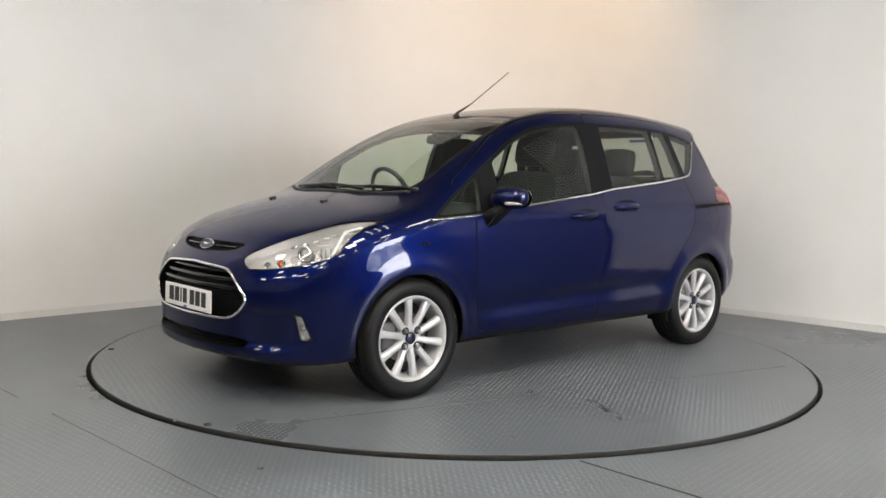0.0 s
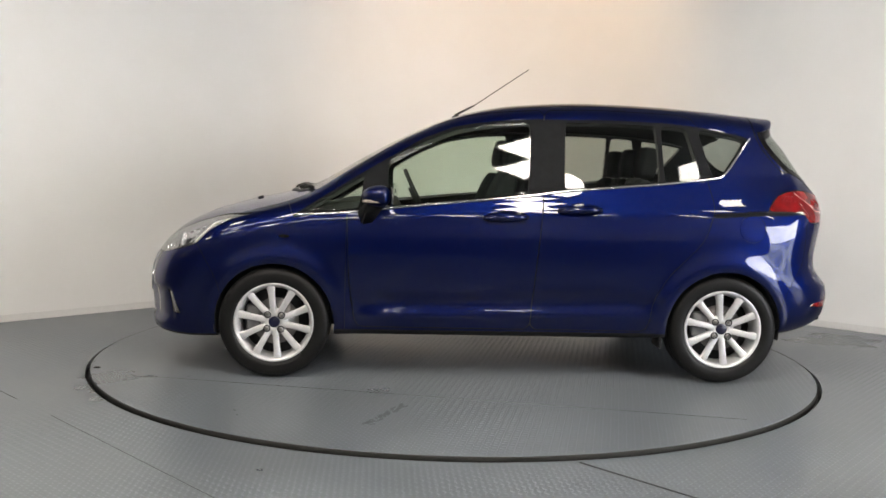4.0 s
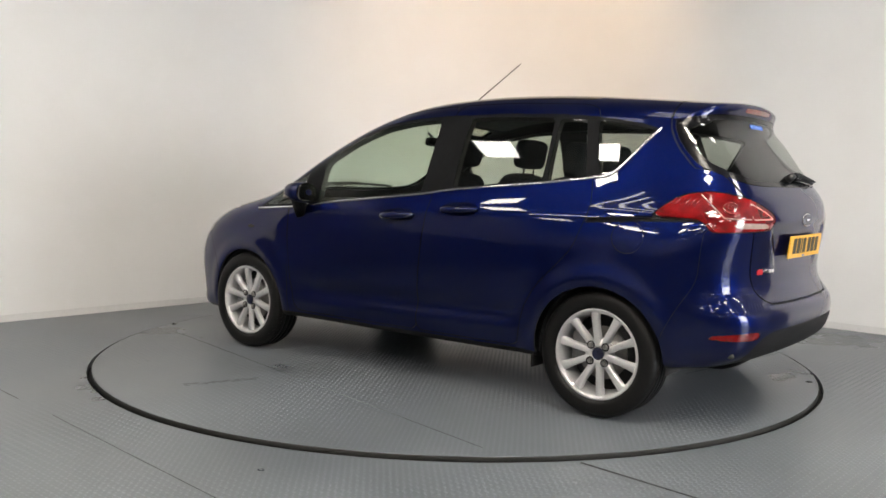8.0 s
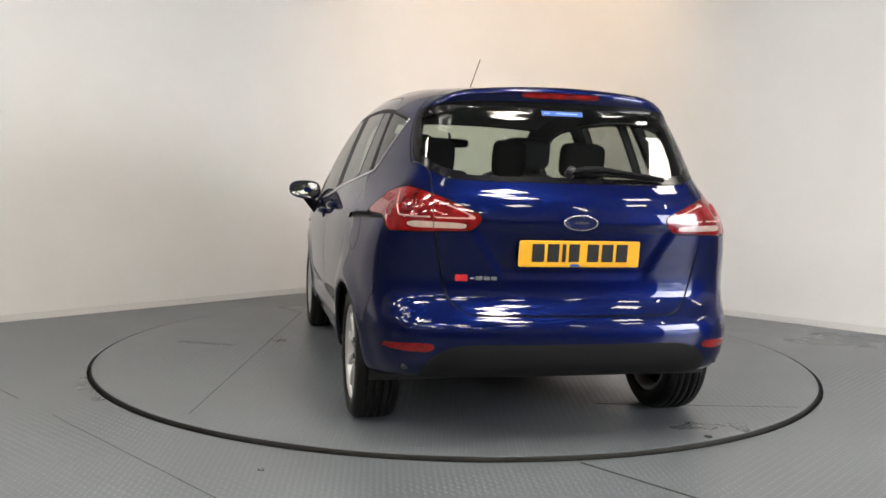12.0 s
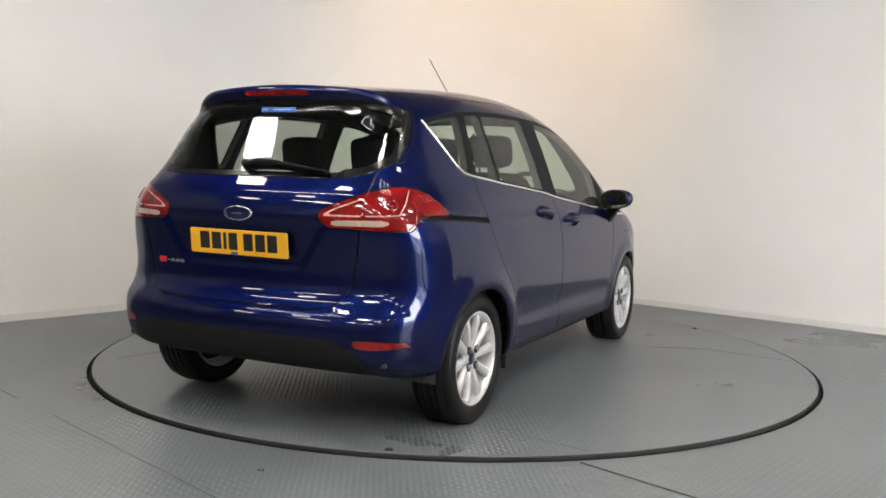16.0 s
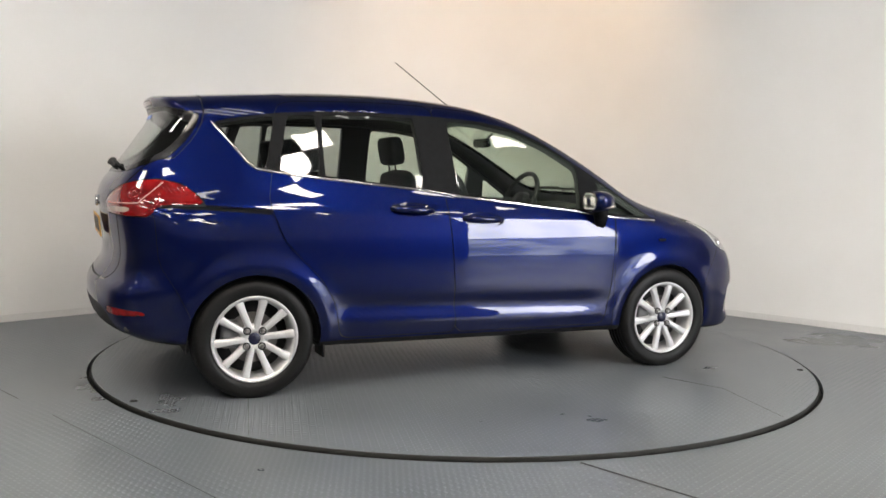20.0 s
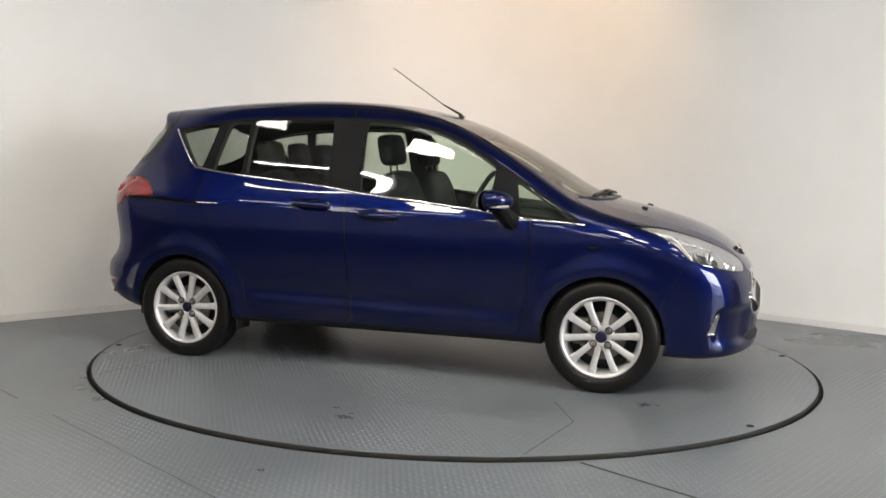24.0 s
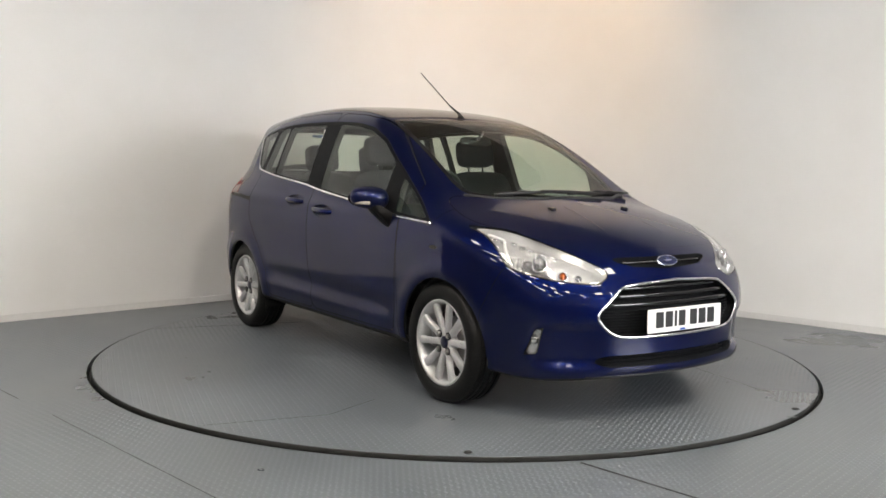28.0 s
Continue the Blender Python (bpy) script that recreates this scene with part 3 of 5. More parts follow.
def rounded(pts, times=3, hold=(), most=0.028):
    """Cuts the corners of an outline; those whose number is in hold stay sharp."""
    pts = [(p, i in hold) for i, p in enumerate(pts)]
    for r in range(times):
        out = []
        n = len(pts)
        for i in range(n):
            (p, kp), (a, _), (b, _) = pts[i], pts[i - 1], pts[(i + 1) % n]
            if kp:
                out.append((p, True))
                continue
            k = 0.25
            lim = most if r == 0 else 9
            for q in (a, b):
                d = math.hypot(q[0] - p[0], q[1] - p[1])
                t = min(k, lim / max(d, 1e-9))
                out.append(((p[0] + (q[0] - p[0]) * t, p[1] + (q[1] - p[1]) * t), False))
        pts = out
    return [p for p, _ in pts]


def inside(outline, ax, ay):
    """Signed distance to an outline seen along one axis (negative within)."""
    poly = np.array(outline)

    def dist(v):
        q = v[:, [ax, ay]]
        best, wind = np.full(len(q), 1e9), np.zeros(len(q), bool)
        for a, b in zip(poly, np.roll(poly, -1, 0)):
            e, w = b - a, q - a
            t = np.clip((w @ e) / max(e @ e, 1e-12), 0, 1)
            best = np.minimum(best, ((w - t[:, None] * e) ** 2).sum(1))
            c = ((a[1] <= q[:, 1]) != (b[1] <= q[:, 1])) & (q[:, 0] < a[0] + (q[:, 1] - a[1]) * e[0] / (e[1] if abs(e[1]) > 1e-12 else 1e-12))
            wind ^= c
        return np.sqrt(best) * np.where(wind, -1, 1)
    return dist


def where(mask, dist):
    return lambda v: np.where(mask(v), dist(v), 0.5)


def side_view(pts, times=3, hold=(), most=0.028):
    return where(lambda v: v[:, 1] > 0.36, inside(rounded(pts, times, hold, most), 0, 2))


def front_view(pts, times=3, hold=()):
    return where(lambda v: v[:, 0] > 1.0, inside(rounded(pts, times, hold), 1, 2))


def rear_view(pts, times=3, hold=()):
    return where(lambda v: v[:, 0] < -1.2, inside(rounded(pts, times, hold), 1, 2))


def top_view(pts, times=3, hold=()):
    return where(lambda v: v[:, 2] > 0.80, inside(rounded(pts, times, hold), 0, 1))


# ---- cutting lines of the panels (metres, in the vehicle's own space: x ahead, y left, z up) ----
def circle(cx, cz, r):
    return where(lambda v: v[:, 1] > 0.42, lambda v: np.hypot(v[:, 0] - cx, v[:, 2] - cz) - r)


def near_line(pts, r, mask):
    line = np.array(pts)

    def dist(v):
        q, best = v[:, [0, 2]], np.full(len(v), 1e9)
        for a, b in zip(line[:-1], line[1:]):
            e, w = b - a, q - a
            t = np.clip((w @ e) / (e @ e), 0, 1)
            best = np.minimum(best, ((w - t[:, None] * e) ** 2).sum(1))
        return np.sqrt(best) - r
    return where(mask, dist)


def both(a, b):
    return lambda v: np.maximum(a(v), b(v))


net = Net()
for ax in (1.245, -1.245):
    net.cut(circle(ax, 0.300, 0.329), "skin", "gone")
net.cut(lambda v: v[:, 2] - BELLY(v[:, 0]) - 0.016, "skin", "underbody")
# daylight opening of the side, then its panes
DLO = [(1.155, 0.886), (0.95, 1.020), (0.745, 1.150), (0.593, 1.240), (0.441, 1.332), (0.25, 1.406), (0.04, 1.438), (-0.20, 1.452), (-0.60, 1.457), (-0.88, 1.450), (-1.10, 1.434),
       (-1.432, 1.380), (-1.240, 1.136), (-0.88, 1.096), (-0.34, 1.046), (-0.14, 1.016), (0.571, 0.942), (0.85, 0.908)]
net.panel(side_view(DLO, 2), "skin", "pillar_trim", 0.0015)
PANES = {"front_quarter": [(1.095, 0.914), (0.760, 1.126), (0.790, 0.936)],
         "front": [(0.628, 0.953), (0.638, 1.196), (0.441, 1.314), (0.25, 1.388), (0.04, 1.421), (-0.160, 1.433), (-0.140, 1.034)],
         "rear": [(-0.356, 1.440), (-0.872, 1.434), (-0.880, 1.116), (-0.338, 1.064)],
         "vent": [(-0.898, 1.432), (-1.050, 1.422), (-1.114, 1.134), (-0.904, 1.112)],
         "rear_quarter": [(-1.112, 1.418), (-1.404, 1.368), (-1.244, 1.160), (-1.178, 1.148)]}
for k, pts in PANES.items():
    net.cut(side_view(pts, 2, most=0.014), "pillar_trim", "pane_" + k)
BELT = [(1.14, 0.893), (0.85, 0.912), (0.571, 0.948), (-0.14, 1.022), (-0.34, 1.052), (-0.88, 1.102), (-1.12, 1.130), (-1.225, 1.146), (-1.265, 1.176), (-1.426, 1.376)]
# screen and glass roof
SCREEN = [(1.215, -1), (1.215, 0.2), (1.15, 0.42), (1.06, 0.555), (0.95, 0.578), (0.486, 0.562), (0.30, 0.545), (0.265, 0.51), (0.275, 0), (0.275, -1)]
screen = top_view(SCREEN, 2)
net.panel(screen, "skin", "screen_band", 0.0015)
net.cut(lambda v: screen(v) + 0.028, "screen_band", "screen")
ROOFLIGHT = [(0.250, -1), (0.250, 0.0), (0.238, 0.51), (0.20, 0.545), (-1.02, 0.530), (-1.06, 0.50), (-1.08, 0), (-1.08, -1)]
net.panel(top_view(ROOFLIGHT, 2), "skin", "glass_roof", 0.0025)
# lamps
HEAD_SIDE = [(1.362, 0.898), (1.52, 0.885), (1.62, 0.862), (1.74, 0.826), (1.86, 0.776), (1.975, 0.700), (2.02, 0.660), (1.96, 0.652), (1.85, 0.676), (1.675, 0.722), (1.615, 0.795), (1.50, 0.862)]
HEAD_FRONT = [(0.365, 0.703), (0.49, 0.777), (0.60, 0.842), (0.70, 0.95), (1.1, 0.95), (1.1, 0.5), (0.80, 0.60), (0.60, 0.630), (0.46, 0.650)]
net.panel(both(side_view(HEAD_SIDE, 2, hold=(0,)), front_view(HEAD_FRONT, 2)), "skin", "headlamp")
TAIL_REAR = [(0.385, 0.979), (0.432, 0.908), (1.2, 0.900), (1.2, 1.105), (0.66, 1.090)]
TAIL_SIDE = [(-1.478, 0.969), (-1.525, 1.022), (-1.565, 1.056), (-1.62, 1.076), (-1.69, 1.087), (-2.2, 1.16), (-2.2, 0.86), (-1.745, 0.898), (-1.700, 0.967)]
tail_lamp = both(where(lambda v: v[:, 1] > 0.1, inside(rounded(TAIL_SIDE, 2, (0,)), 0, 2)), rear_view(TAIL_REAR, 2))
net.panel(tail_lamp, "skin", "tail_lamp")
REAR_GLASS = [(-1, 1.113), (0, 1.113), (0.373, 1.113), (0.530, 1.122), (0.595, 1.160), (0.625, 1.195), (0.78, 1.24), (0.78, 1.41), (0.585, 1.408), (0.525, 1.438), (0.373, 1.452), (0, 1.455), (-1, 1.455)]
GLASS_SIDE = [(-1.478, 1.60), (-1.478, 1.397), (-1.529, 1.301), (-1.627, 1.199), (-1.73, 1.145), (-2.2, 0.95), (-2.2, 1.60)]
rear_edge = both(rear_view(REAR_GLASS, 2), where(lambda v: v[:, 2] > 1.0, inside(rounded(GLASS_SIDE, 1), 0, 2)))
net.panel(rear_edge, "skin", "rear_band", 0.002)
net.cut(lambda v: rear_edge(v) + 0.022 + 0.012 * (np.abs(v[:, 1]) > 0.45), "rear_band", "rear_window")
net.panel(rear_view([(-1, 1.470), (0.165, 1.469), (0.182, 1.480), (0.165, 1.494), (-1, 1.497)], 1), "skin", "stop_lamp", 0.0015)
# nose openings
GRILLE = [(-1, 0.664), (0, 0.662), (0.335, 0.648), (0.484, 0.532), (0.484, 0.492), (0.405, 0.420), (0.30, 0.410), (-1, 0.406)]
grille_edge = front_view(GRILLE, 2)
net.cut(grille_edge, "skin", "grille_hole")
net.cut(front_view([(-1, 0.712), (0, 0.712), (0.24, 0.726), (0.335, 0.756), (0.30, 0.768), (-1, 0.770)], 2), "skin", "slot_hole")
net.cut(front_view([(-1, 0.266), (0.42, 0.272), (0.50, 0.302), (0.44, 0.330), (-1, 0.336)], 2), "skin", "intake_hole")
net.panel(front_view([(0.716, 0.448), (0.688, 0.458), (0.698, 0.335), (0.735, 0.329)], 0), "skin", "fog_lamp", 0.002)
# light guides and clear strip of the tail lamps, and their split between flank and tailgate
net.cut(rear_view([(0.452, 0.922), (0.463, 0.944), (0.690, 0.950), (0.690, 0.924)], 1), "tail_lamp", "tail_clear")
net.cut(lambda v: np.maximum(np.maximum(tail_lamp(v) + 0.0245, 0.967 - v[:, 2]), v[:, 1] - 0.588), "tail_lamp", "tail_core")
net.cut(lambda v: np.maximum(np.maximum(tail_lamp(v) + 0.0190, 0.961 - v[:, 2]), v[:, 1] - 0.588), "tail_lamp", "tail_guide")
for lab in ("tail_lamp", "tail_core", "tail_guide", "tail_clear"):
    net.cut(lambda v: v[:, 1] - 0.588, lab, lab + "_gate")
    net.cut(lambda v: v[:, 1] - 0.592, lab, "joint")
# door frames above the glass, in the body colour
net.panel(side_view([(-1.120, 1.36), (-1.105, 1.470), (-1.03, 1.500), (-0.6, 1.516), (-0.245, 1.510), (-0.228, 1.36)], 1), "skin", "rear_frame", 0.0022)
net.panel(side_view([(-0.226, 1.36), (-0.240, 1.510), (0.04, 1.490), (0.25, 1.456), (0.44, 1.388), (0.60, 1.298), (0.745, 1.204), (0.93, 1.074), (0.90, 1.0)], 1), "skin", "front_frame", 0.0022)
for hx, hz in ((-0.012, 0.899), (-0.42, 0.947)):
    net.cut(lambda v: np.where(v[:, 1] > 0.5, np.hypot((v[:, 0] - hx) / 0.128, (v[:, 2] - hz - 0.04 * (hx - v[:, 0])) / 0.040) - 1, 1.0) * 0.04, "skin", "scoop_front" if hx > -0.2 else "scoop_rear")
# panels
BONNET = [(1.935, -1), (1.935, 0.0), (1.918, 0.33), (1.87, 0.48), (1.74, 0.575), (1.57, 0.645), (1.41, 0.722), (1.30, 0.735), (1.10, 0.700), (1.05, 0.640), (1.09, 0.56),
          (1.16, 0.44), (1.235, 0.2), (1.235, -1)]
net.panel(top_view(BONNET, 2), "skin", "bonnet", 0.0025)
nose_line = inside(rounded([(1.672, 0.725), (1.545, 0.50), (1.50, 0.0), (2.4, 0), (2.4, 0.95), (1.80, 0.86)], 2), 0, 2)
net.panel(nose_line, "skin", "front_bumper", 0.0018)
net.cut(side_view([(0.95, 0.0), (-0.95, 0.0), (-0.95, 0.276), (0.95, 0.272)], 0), "skin", "sill")
net.panel(side_view([(0.852, 1.00), (0.848, 0.743), (0.833, 0.495), (0.805, 0.320), (0.78, 0.288), (-0.157, 0.288), (-0.182, 0.609), (-0.22, 1.0), (-0.225, 1.2), (0.5, 1.15)], 1), "skin", "front_door")
net.panel(side_view([(-0.226, 1.2), (-0.221, 1.0), (-0.183, 0.609), (-0.158, 0.288), (-0.80, 0.288), (-0.82, 0.33), (-0.84, 0.464), (-0.917, 0.598), (-1.02, 0.70), (-1.115, 0.80), (-1.178, 0.98), (-1.135, 1.2)], 1),
          ("skin", "joint"), "rear_door")
net.panel(side_view([(0.860, -0.1), (0.855, 0.93), (1.14, 0.88), (1.30, 1.2), (2.0, 1.2), (2.0, -0.1)], 0), "skin", "fender", 0.0018)
GATE = [(-1, 0.578), (0.43, 0.572), (0.51, 0.615), (0.545, 0.70), (0.582, 0.90), (0.592, 1.08), (0.582, 1.135), (0.60, 1.185), (0.80, 1.215), (0.80, 1.44), (0.60, 1.47), (0.54, 1.60), (-1, 1.62)]
GATE_SIDE = [(-1.462, 1.70), (-1.460, 1.395), (-1.512, 1.295), (-1.610, 1.188), (-1.655, 1.160), (-1.56, 1.10), (-1.50, 0.9), (-1.50, 0.3), (-2.3, 0.3), (-2.3, 1.70)]
net.panel(both(rear_view(GATE, 2), inside(rounded(GATE_SIDE, 1), 0, 2)), "skin", "tailgate", 0.0042)
RAIL = [(-1.172, 0.935), (-1.44, 0.953), (-1.690, 0.961)]
net.cut(near_line(RAIL, 0.0130, lambda v: v[:, 1] > 0.45), "skin", "rail_slot")
net.cut(lambda v: np.where(v[:, 1] > 0.5, np.hypot(v[:, 0] + 1.385, v[:, 2] - 0.868) - 0.073, 0.5), "skin", "flap")
net.cut(lambda v: np.where(v[:, 1] > 0.5, np.hypot(v[:, 0] + 1.385, v[:, 2] - 0.868) - 0.0780, 0.5), "skin", "flap_joint")
net.panel(rear_view([(0.782, 0.450), (0.66, 0.464), (0.575, 0.463), (0.592, 0.428), (0.66, 0.426), (0.775, 0.429)], 1), "skin", "reflector", 0.0012)
net.cut(rear_view([(-1, 0.470), (0.44, 0.463), (0.53, 0.448), (0.60, 0.405), (0.63, 0.33), (0.63, 0.1), (-1, 0.1)], 2), "skin", "diffuser")
net.panel(inside(rounded([(-1.50, 0), (-1.53, 0.36), (-1.62, 0.55), (-1.70, 0.68), (-1.72, 0.93), (-2.3, 0.95), (-2.3, 0)], 1), 0, 2), "skin", "rear_bumper", 0.0018)

vehicle = tagged(new("car"), "dark blue compact family car with silver alloy wheels on the turntable", "car")

for nm, lab, mat, txt in (("front_bumper", "front_bumper", BLUE, ""), ("bonnet", "bonnet", BLUE, ""), ("tailgate", "tailgate", BLUE, ""), ("rear_bumper", "rear_bumper", BLUE, ""),
                          ("bodyshell", "skin", BLUE, ""), ("windscreen", "screen", GLASS, "clear windscreen"), ("windscreen_band", "screen_band", GLOSS_BLACK, "black windscreen border"),
                          ("glass_roof", "glass_roof", GLOSS_BLACK, "dark glass roof panel"), ("rear_window", "rear_window", DARK_GLASS, "dark tinted rear window"), ("rear_window_band", "rear_band", FRIT, "black border of the rear window"),
                          ("stop_lamp", "stop_lamp", RED, "red high-level stop lamp"), ("underbody", "underbody", GRAIN, "black underbody"),
                          ("rear_valance", "diffuser", GRAIN, "black lower rear valance")):
    part(nm, net.mesh(nm, lab, whole=True, flange=(BLUE, SATIN) if mat is BLUE else None), mat, vehicle, txt)
for nm, lab, mat, txt in (("fender", "fender", BLUE, ""), ("front_door", "front_door", BLUE, ""), ("rear_door", "rear_door", BLUE, ""), ("sill", "sill", GRAIN, "black sill trim"),
                          ("pillar_trim", "pillar_trim", SATIN, "satin black window surround"),
                          ("headlamp_cover", "headlamp", CLEAR, "clear headlamp cover"), ("tail_lamp", "tail_lamp", RED, "red tail lamp"), ("fog_lamp", "fog_lamp", CLEAR, "clear fog lamp cover"), ("tail_strip", "tail_clear", TAIL_CLEAR, "clear strip of the tail lamp"), 
                          ("gate_lamp", "tail_lamp_gate", RED, "red lamp on the tailgate"), ("gate_strip", "tail_clear_gate", TAIL_CLEAR, "clear strip of the tailgate lamp"), ("gate_guide", "tail_guide_gate", GUIDE, "pale light guide"), ("gate_lens", "tail_core_gate", RED, "red inner lens"),
                          ("door_frame", "rear_frame", BLUE, ""), ("door_frame", "front_frame", BLUE, ""),
                          ("handle_scoop", "scoop_front", BLUE, ""), ("handle_scoop", "scoop_rear", BLUE, ""),
                          ("reflector", "reflector", RED, "red bumper reflector"), ("door_rail", "rail_slot", SATIN, "black sliding door rail"),
                          ("side_window", "pane_front", GLASS, ""), ("side_window", "pane_front_quarter", GLASS, ""), ("side_window", "pane_rear", DARK_GLASS, ""),
                          ("side_window", "pane_vent", DARK_GLASS, ""), ("side_window", "pane_rear_quarter", DARK_GLASS, "")):
    me = net.mesh(nm, lab, lift={"pillar_trim": -0.001, "rail_slot": -0.018, "scoop_front": -0.020, "scoop_rear": -0.020}.get(lab, 0.0), rim=0.006 if "pane" in lab else (-0.019 if "scoop" in lab else 0.012), flange=(BLUE, SATIN) if mat is BLUE and "scoop" not in lab else None)
    part(nm, me, mat, vehicle, txt)
    part(nm, mirrored_mesh(me, nm), mat, vehicle, txt)
lining = net.mesh("pillar_lining", "pillar_trim", lift=-0.005, rim=0.034)
part("pillar_lining", lining, BLACK, vehicle, "dark lining round the side windows")
part("pillar_lining", mirrored_mesh(lining, "pillar_lining"), BLACK, vehicle, "dark lining round the side windows")
flap = net.mesh("fuel_flap", ("flap",))
part("fuel_flap", flap, BLUE, vehicle, "round fuel filler flap")
part("flap_blank", mirrored_mesh(net.mesh("flap_blank", ("flap", "flap_joint"), rim=0), "flap_blank"), BLUE, vehicle)
holes = {"gone", "screen", "rear_window", "grille_hole", "slot_hole", "intake_hole", "headlamp", "fog_lamp"}
inner = net.mesh("inner_shell", [l for l in set(net.L) if l not in holes and not l.startswith("pane")], whole=True, lift=-0.022, rim=0)
part("inner_shell", inner, BLACK, vehicle, "dark inner body lining")


# ---- wheels ----
def wheel(x, side):
    hub = new("wheel")
    hub.parent = vehicle
    hub["label"] = "silver multi-spoke alloy wheel with a black tyre"
    hub.matrix_parent_inverse = Matrix()
    hub.matrix_basis = Matrix.Translation((x, 0.743 * side, 0.302)) @ (Matrix() if side > 0 else pose(0, 0, 0, 0, 0, 180))
    tyre = [(0.212, 0.078), (0.222, 0.094), (0.240, 0.100), (0.265, 0.1005), (0.284, 0.097), (0.297, 0.086), (0.303, 0.066), (0.3045, 0.055)]
    for c in (0.052, 0.0175, -0.0175, -0.052):
        tyre += [(0.3045, c + 0.004), (0.297, c + 0.003), (0.297, c - 0.003), (0.3045, c - 0.004)]
    tyre += [(0.3045, -0.06), (0.303, -0.066), (0.297, -0.086), (0.284, -0.097), (0.265, -0.1005), (0.24, -0.1), (0.222, -0.094), (0.212, -0.078)]
    part("tyre", lathe(tyre, 72), RUBBER, hub)
    rim = [(0.200, -0.085), (0.216, -0.088), (0.216, -0.08), (0.196, -0.06), (0.190, 0.02), (0.197, 0.060), (0.204, 0.078), (0.2165, 0.082), (0.219, 0.086), (0.2165, 0.091), (0.208, 0.090), (0.199, 0.078),
           (0.192, 0.058), (0.186, 0.02), (0.190, -0.06), (0.200, -0.085)]
    part("rim", lathe(rim, 72), ALLOY, hub)
    n = 10
    # ten broad flat spokes
    spokes = []
    for i in range(n):
        bm = bmesh.new()
        ring = []
        for r, w, y0, t in ((0.040, 0.0150, 0.066, 0.03), (0.075, 0.0165, 0.071, 0.03), (0.12, 0.0170, 0.077, 0.026), (0.165, 0.0190, 0.081, 0.024), (0.190, 0.0225, 0.080, 0.022), (0.205, 0.028, 0.079, 0.018)):
            ring.append([bm.verts.new((r, y, s)) for s, y in ((-w, y0 - t), (-w * 0.9, y0 - 0.004), (-w * 0.5, y0), (w * 0.5, y0), (w * 0.9, y0 - 0.004), (w, y0 - t))])
        for a, b in zip(ring, ring[1:]):
            for k in range(5):
                bm.faces.new((a[k], a[k + 1], b[k + 1], b[k]))
        bmesh.ops.recalc_face_normals(bm, faces=bm.faces)
        smooth(bm)
        part("spoke", moved(bm, pose(0, 0, 0, 0, 360 / n * i + (24 if side > 0 else 5), 0)), ALLOY, hub)
    part("hub", lathe([(0.0, 0.030), (0.072, 0.030), (0.074, 0.052), (0.066, 0.062), (0.050, 0.067), (0.036, 0.068), (0.032, 0.062), (0.0, 0.062)], 40), ALLOY, hub)
    part("centre_cap", lathe([(0.0, 0.062), (0.030, 0.062), (0.0305, 0.068), (0.028, 0.070), (0.0, 0.071)], 28), CAP_BLUE, hub, "dark blue centre cap")
    for i in range(4):
        a = radians(47 + 90 * i)
        nut = lathe([(0.0, 0.060), (0.0125, 0.060), (0.0125, 0.078), (0.009, 0.083), (0.0, 0.083)], 6, sharp=True)
        part("wheel_nut", moved(nut, Matrix.Translation((0.054 * math.cos(a), 0, 0.054 * math.sin(a)))), STEEL, hub)
        cup = lathe([(0.0135, 0.069), (0.0205, 0.069), (0.019, 0.0745), (0.0155, 0.0735), (0.0135, 0.066)], 18)
        part("nut_seat", moved(cup, Matrix.Translation((0.054 * math.cos(a), 0, 0.054 * math.sin(a)))), BLACK, hub)
    part("brake_disc", lathe([(0.03, 0.01), (0.128, 0.01), (0.128, 0.022), (0.075, 0.022), (0.07, 0.04), (0.03, 0.04)], 40), STEEL, hub)
    part("brake_caliper", box(0.085, 0.06, 0.14, (0.115, 0.012, 0.02), 0.012), plain("caliper_grey", (0.12, 0.12, 0.12), 0.5), hub)
    part("back_plate", lathe([(0.0, -0.03), (0.185, -0.03), (0.185, -0.02), (0.0, -0.02)], 32), BLACK, hub)
    liner = lathe([(0.336, -0.30), (0.336, 0.05), (0.332, 0.05), (0.332, -0.296), (0.0, -0.296)], 48)
    bmesh.ops.bisect_plane(liner, geom=liner.verts[:] + liner.edges[:] + liner.faces[:], plane_co=(0, 0, -0.06), plane_no=(0, 0, -1), clear_outer=True)
    ob = part("arch_liner", moved(liner, Matrix.Translation((x, 0.743 * side, 0.300)) @ (Matrix() if side > 0 else pose(0, 0, 0, 0, 0, 180))), BLACK, vehicle, "black wheel arch liner")
    return hub


for wx in (1.245, -1.245):
    for sd in (1, -1):
        wheel(wx, sd)


# ---- fittings of the vehicle ----
def along_ray(start, way, far=1.5):
    """Where a line from outside first meets the body, and the outward normal there."""
    s, w = np.array(start, float), np.array(way, float)
    d = np.linspace(0, far, 1500)
    f = body(s + d[:, None] * w)
    k = int(np.argmax(f < 0))
    p = s + d[k] * w
    n = uphill(p[None])[0]
    return Vector(p), Vector(n / np.linalg.norm(n))


def on_top(x, y):
    return along_ray((x, y, 2.0), (0, 0, -1))


def on_side(x, z, side=1):
    return along_ray((x, 1.4 * side, z), (0, -side, 0))


def on_nose(y, z):
    return along_ray((2.6, y, z), (-1, 0, 0))


def on_tail(y, z):
    return along_ray((-2.6, y, z), (1, 0, 0))


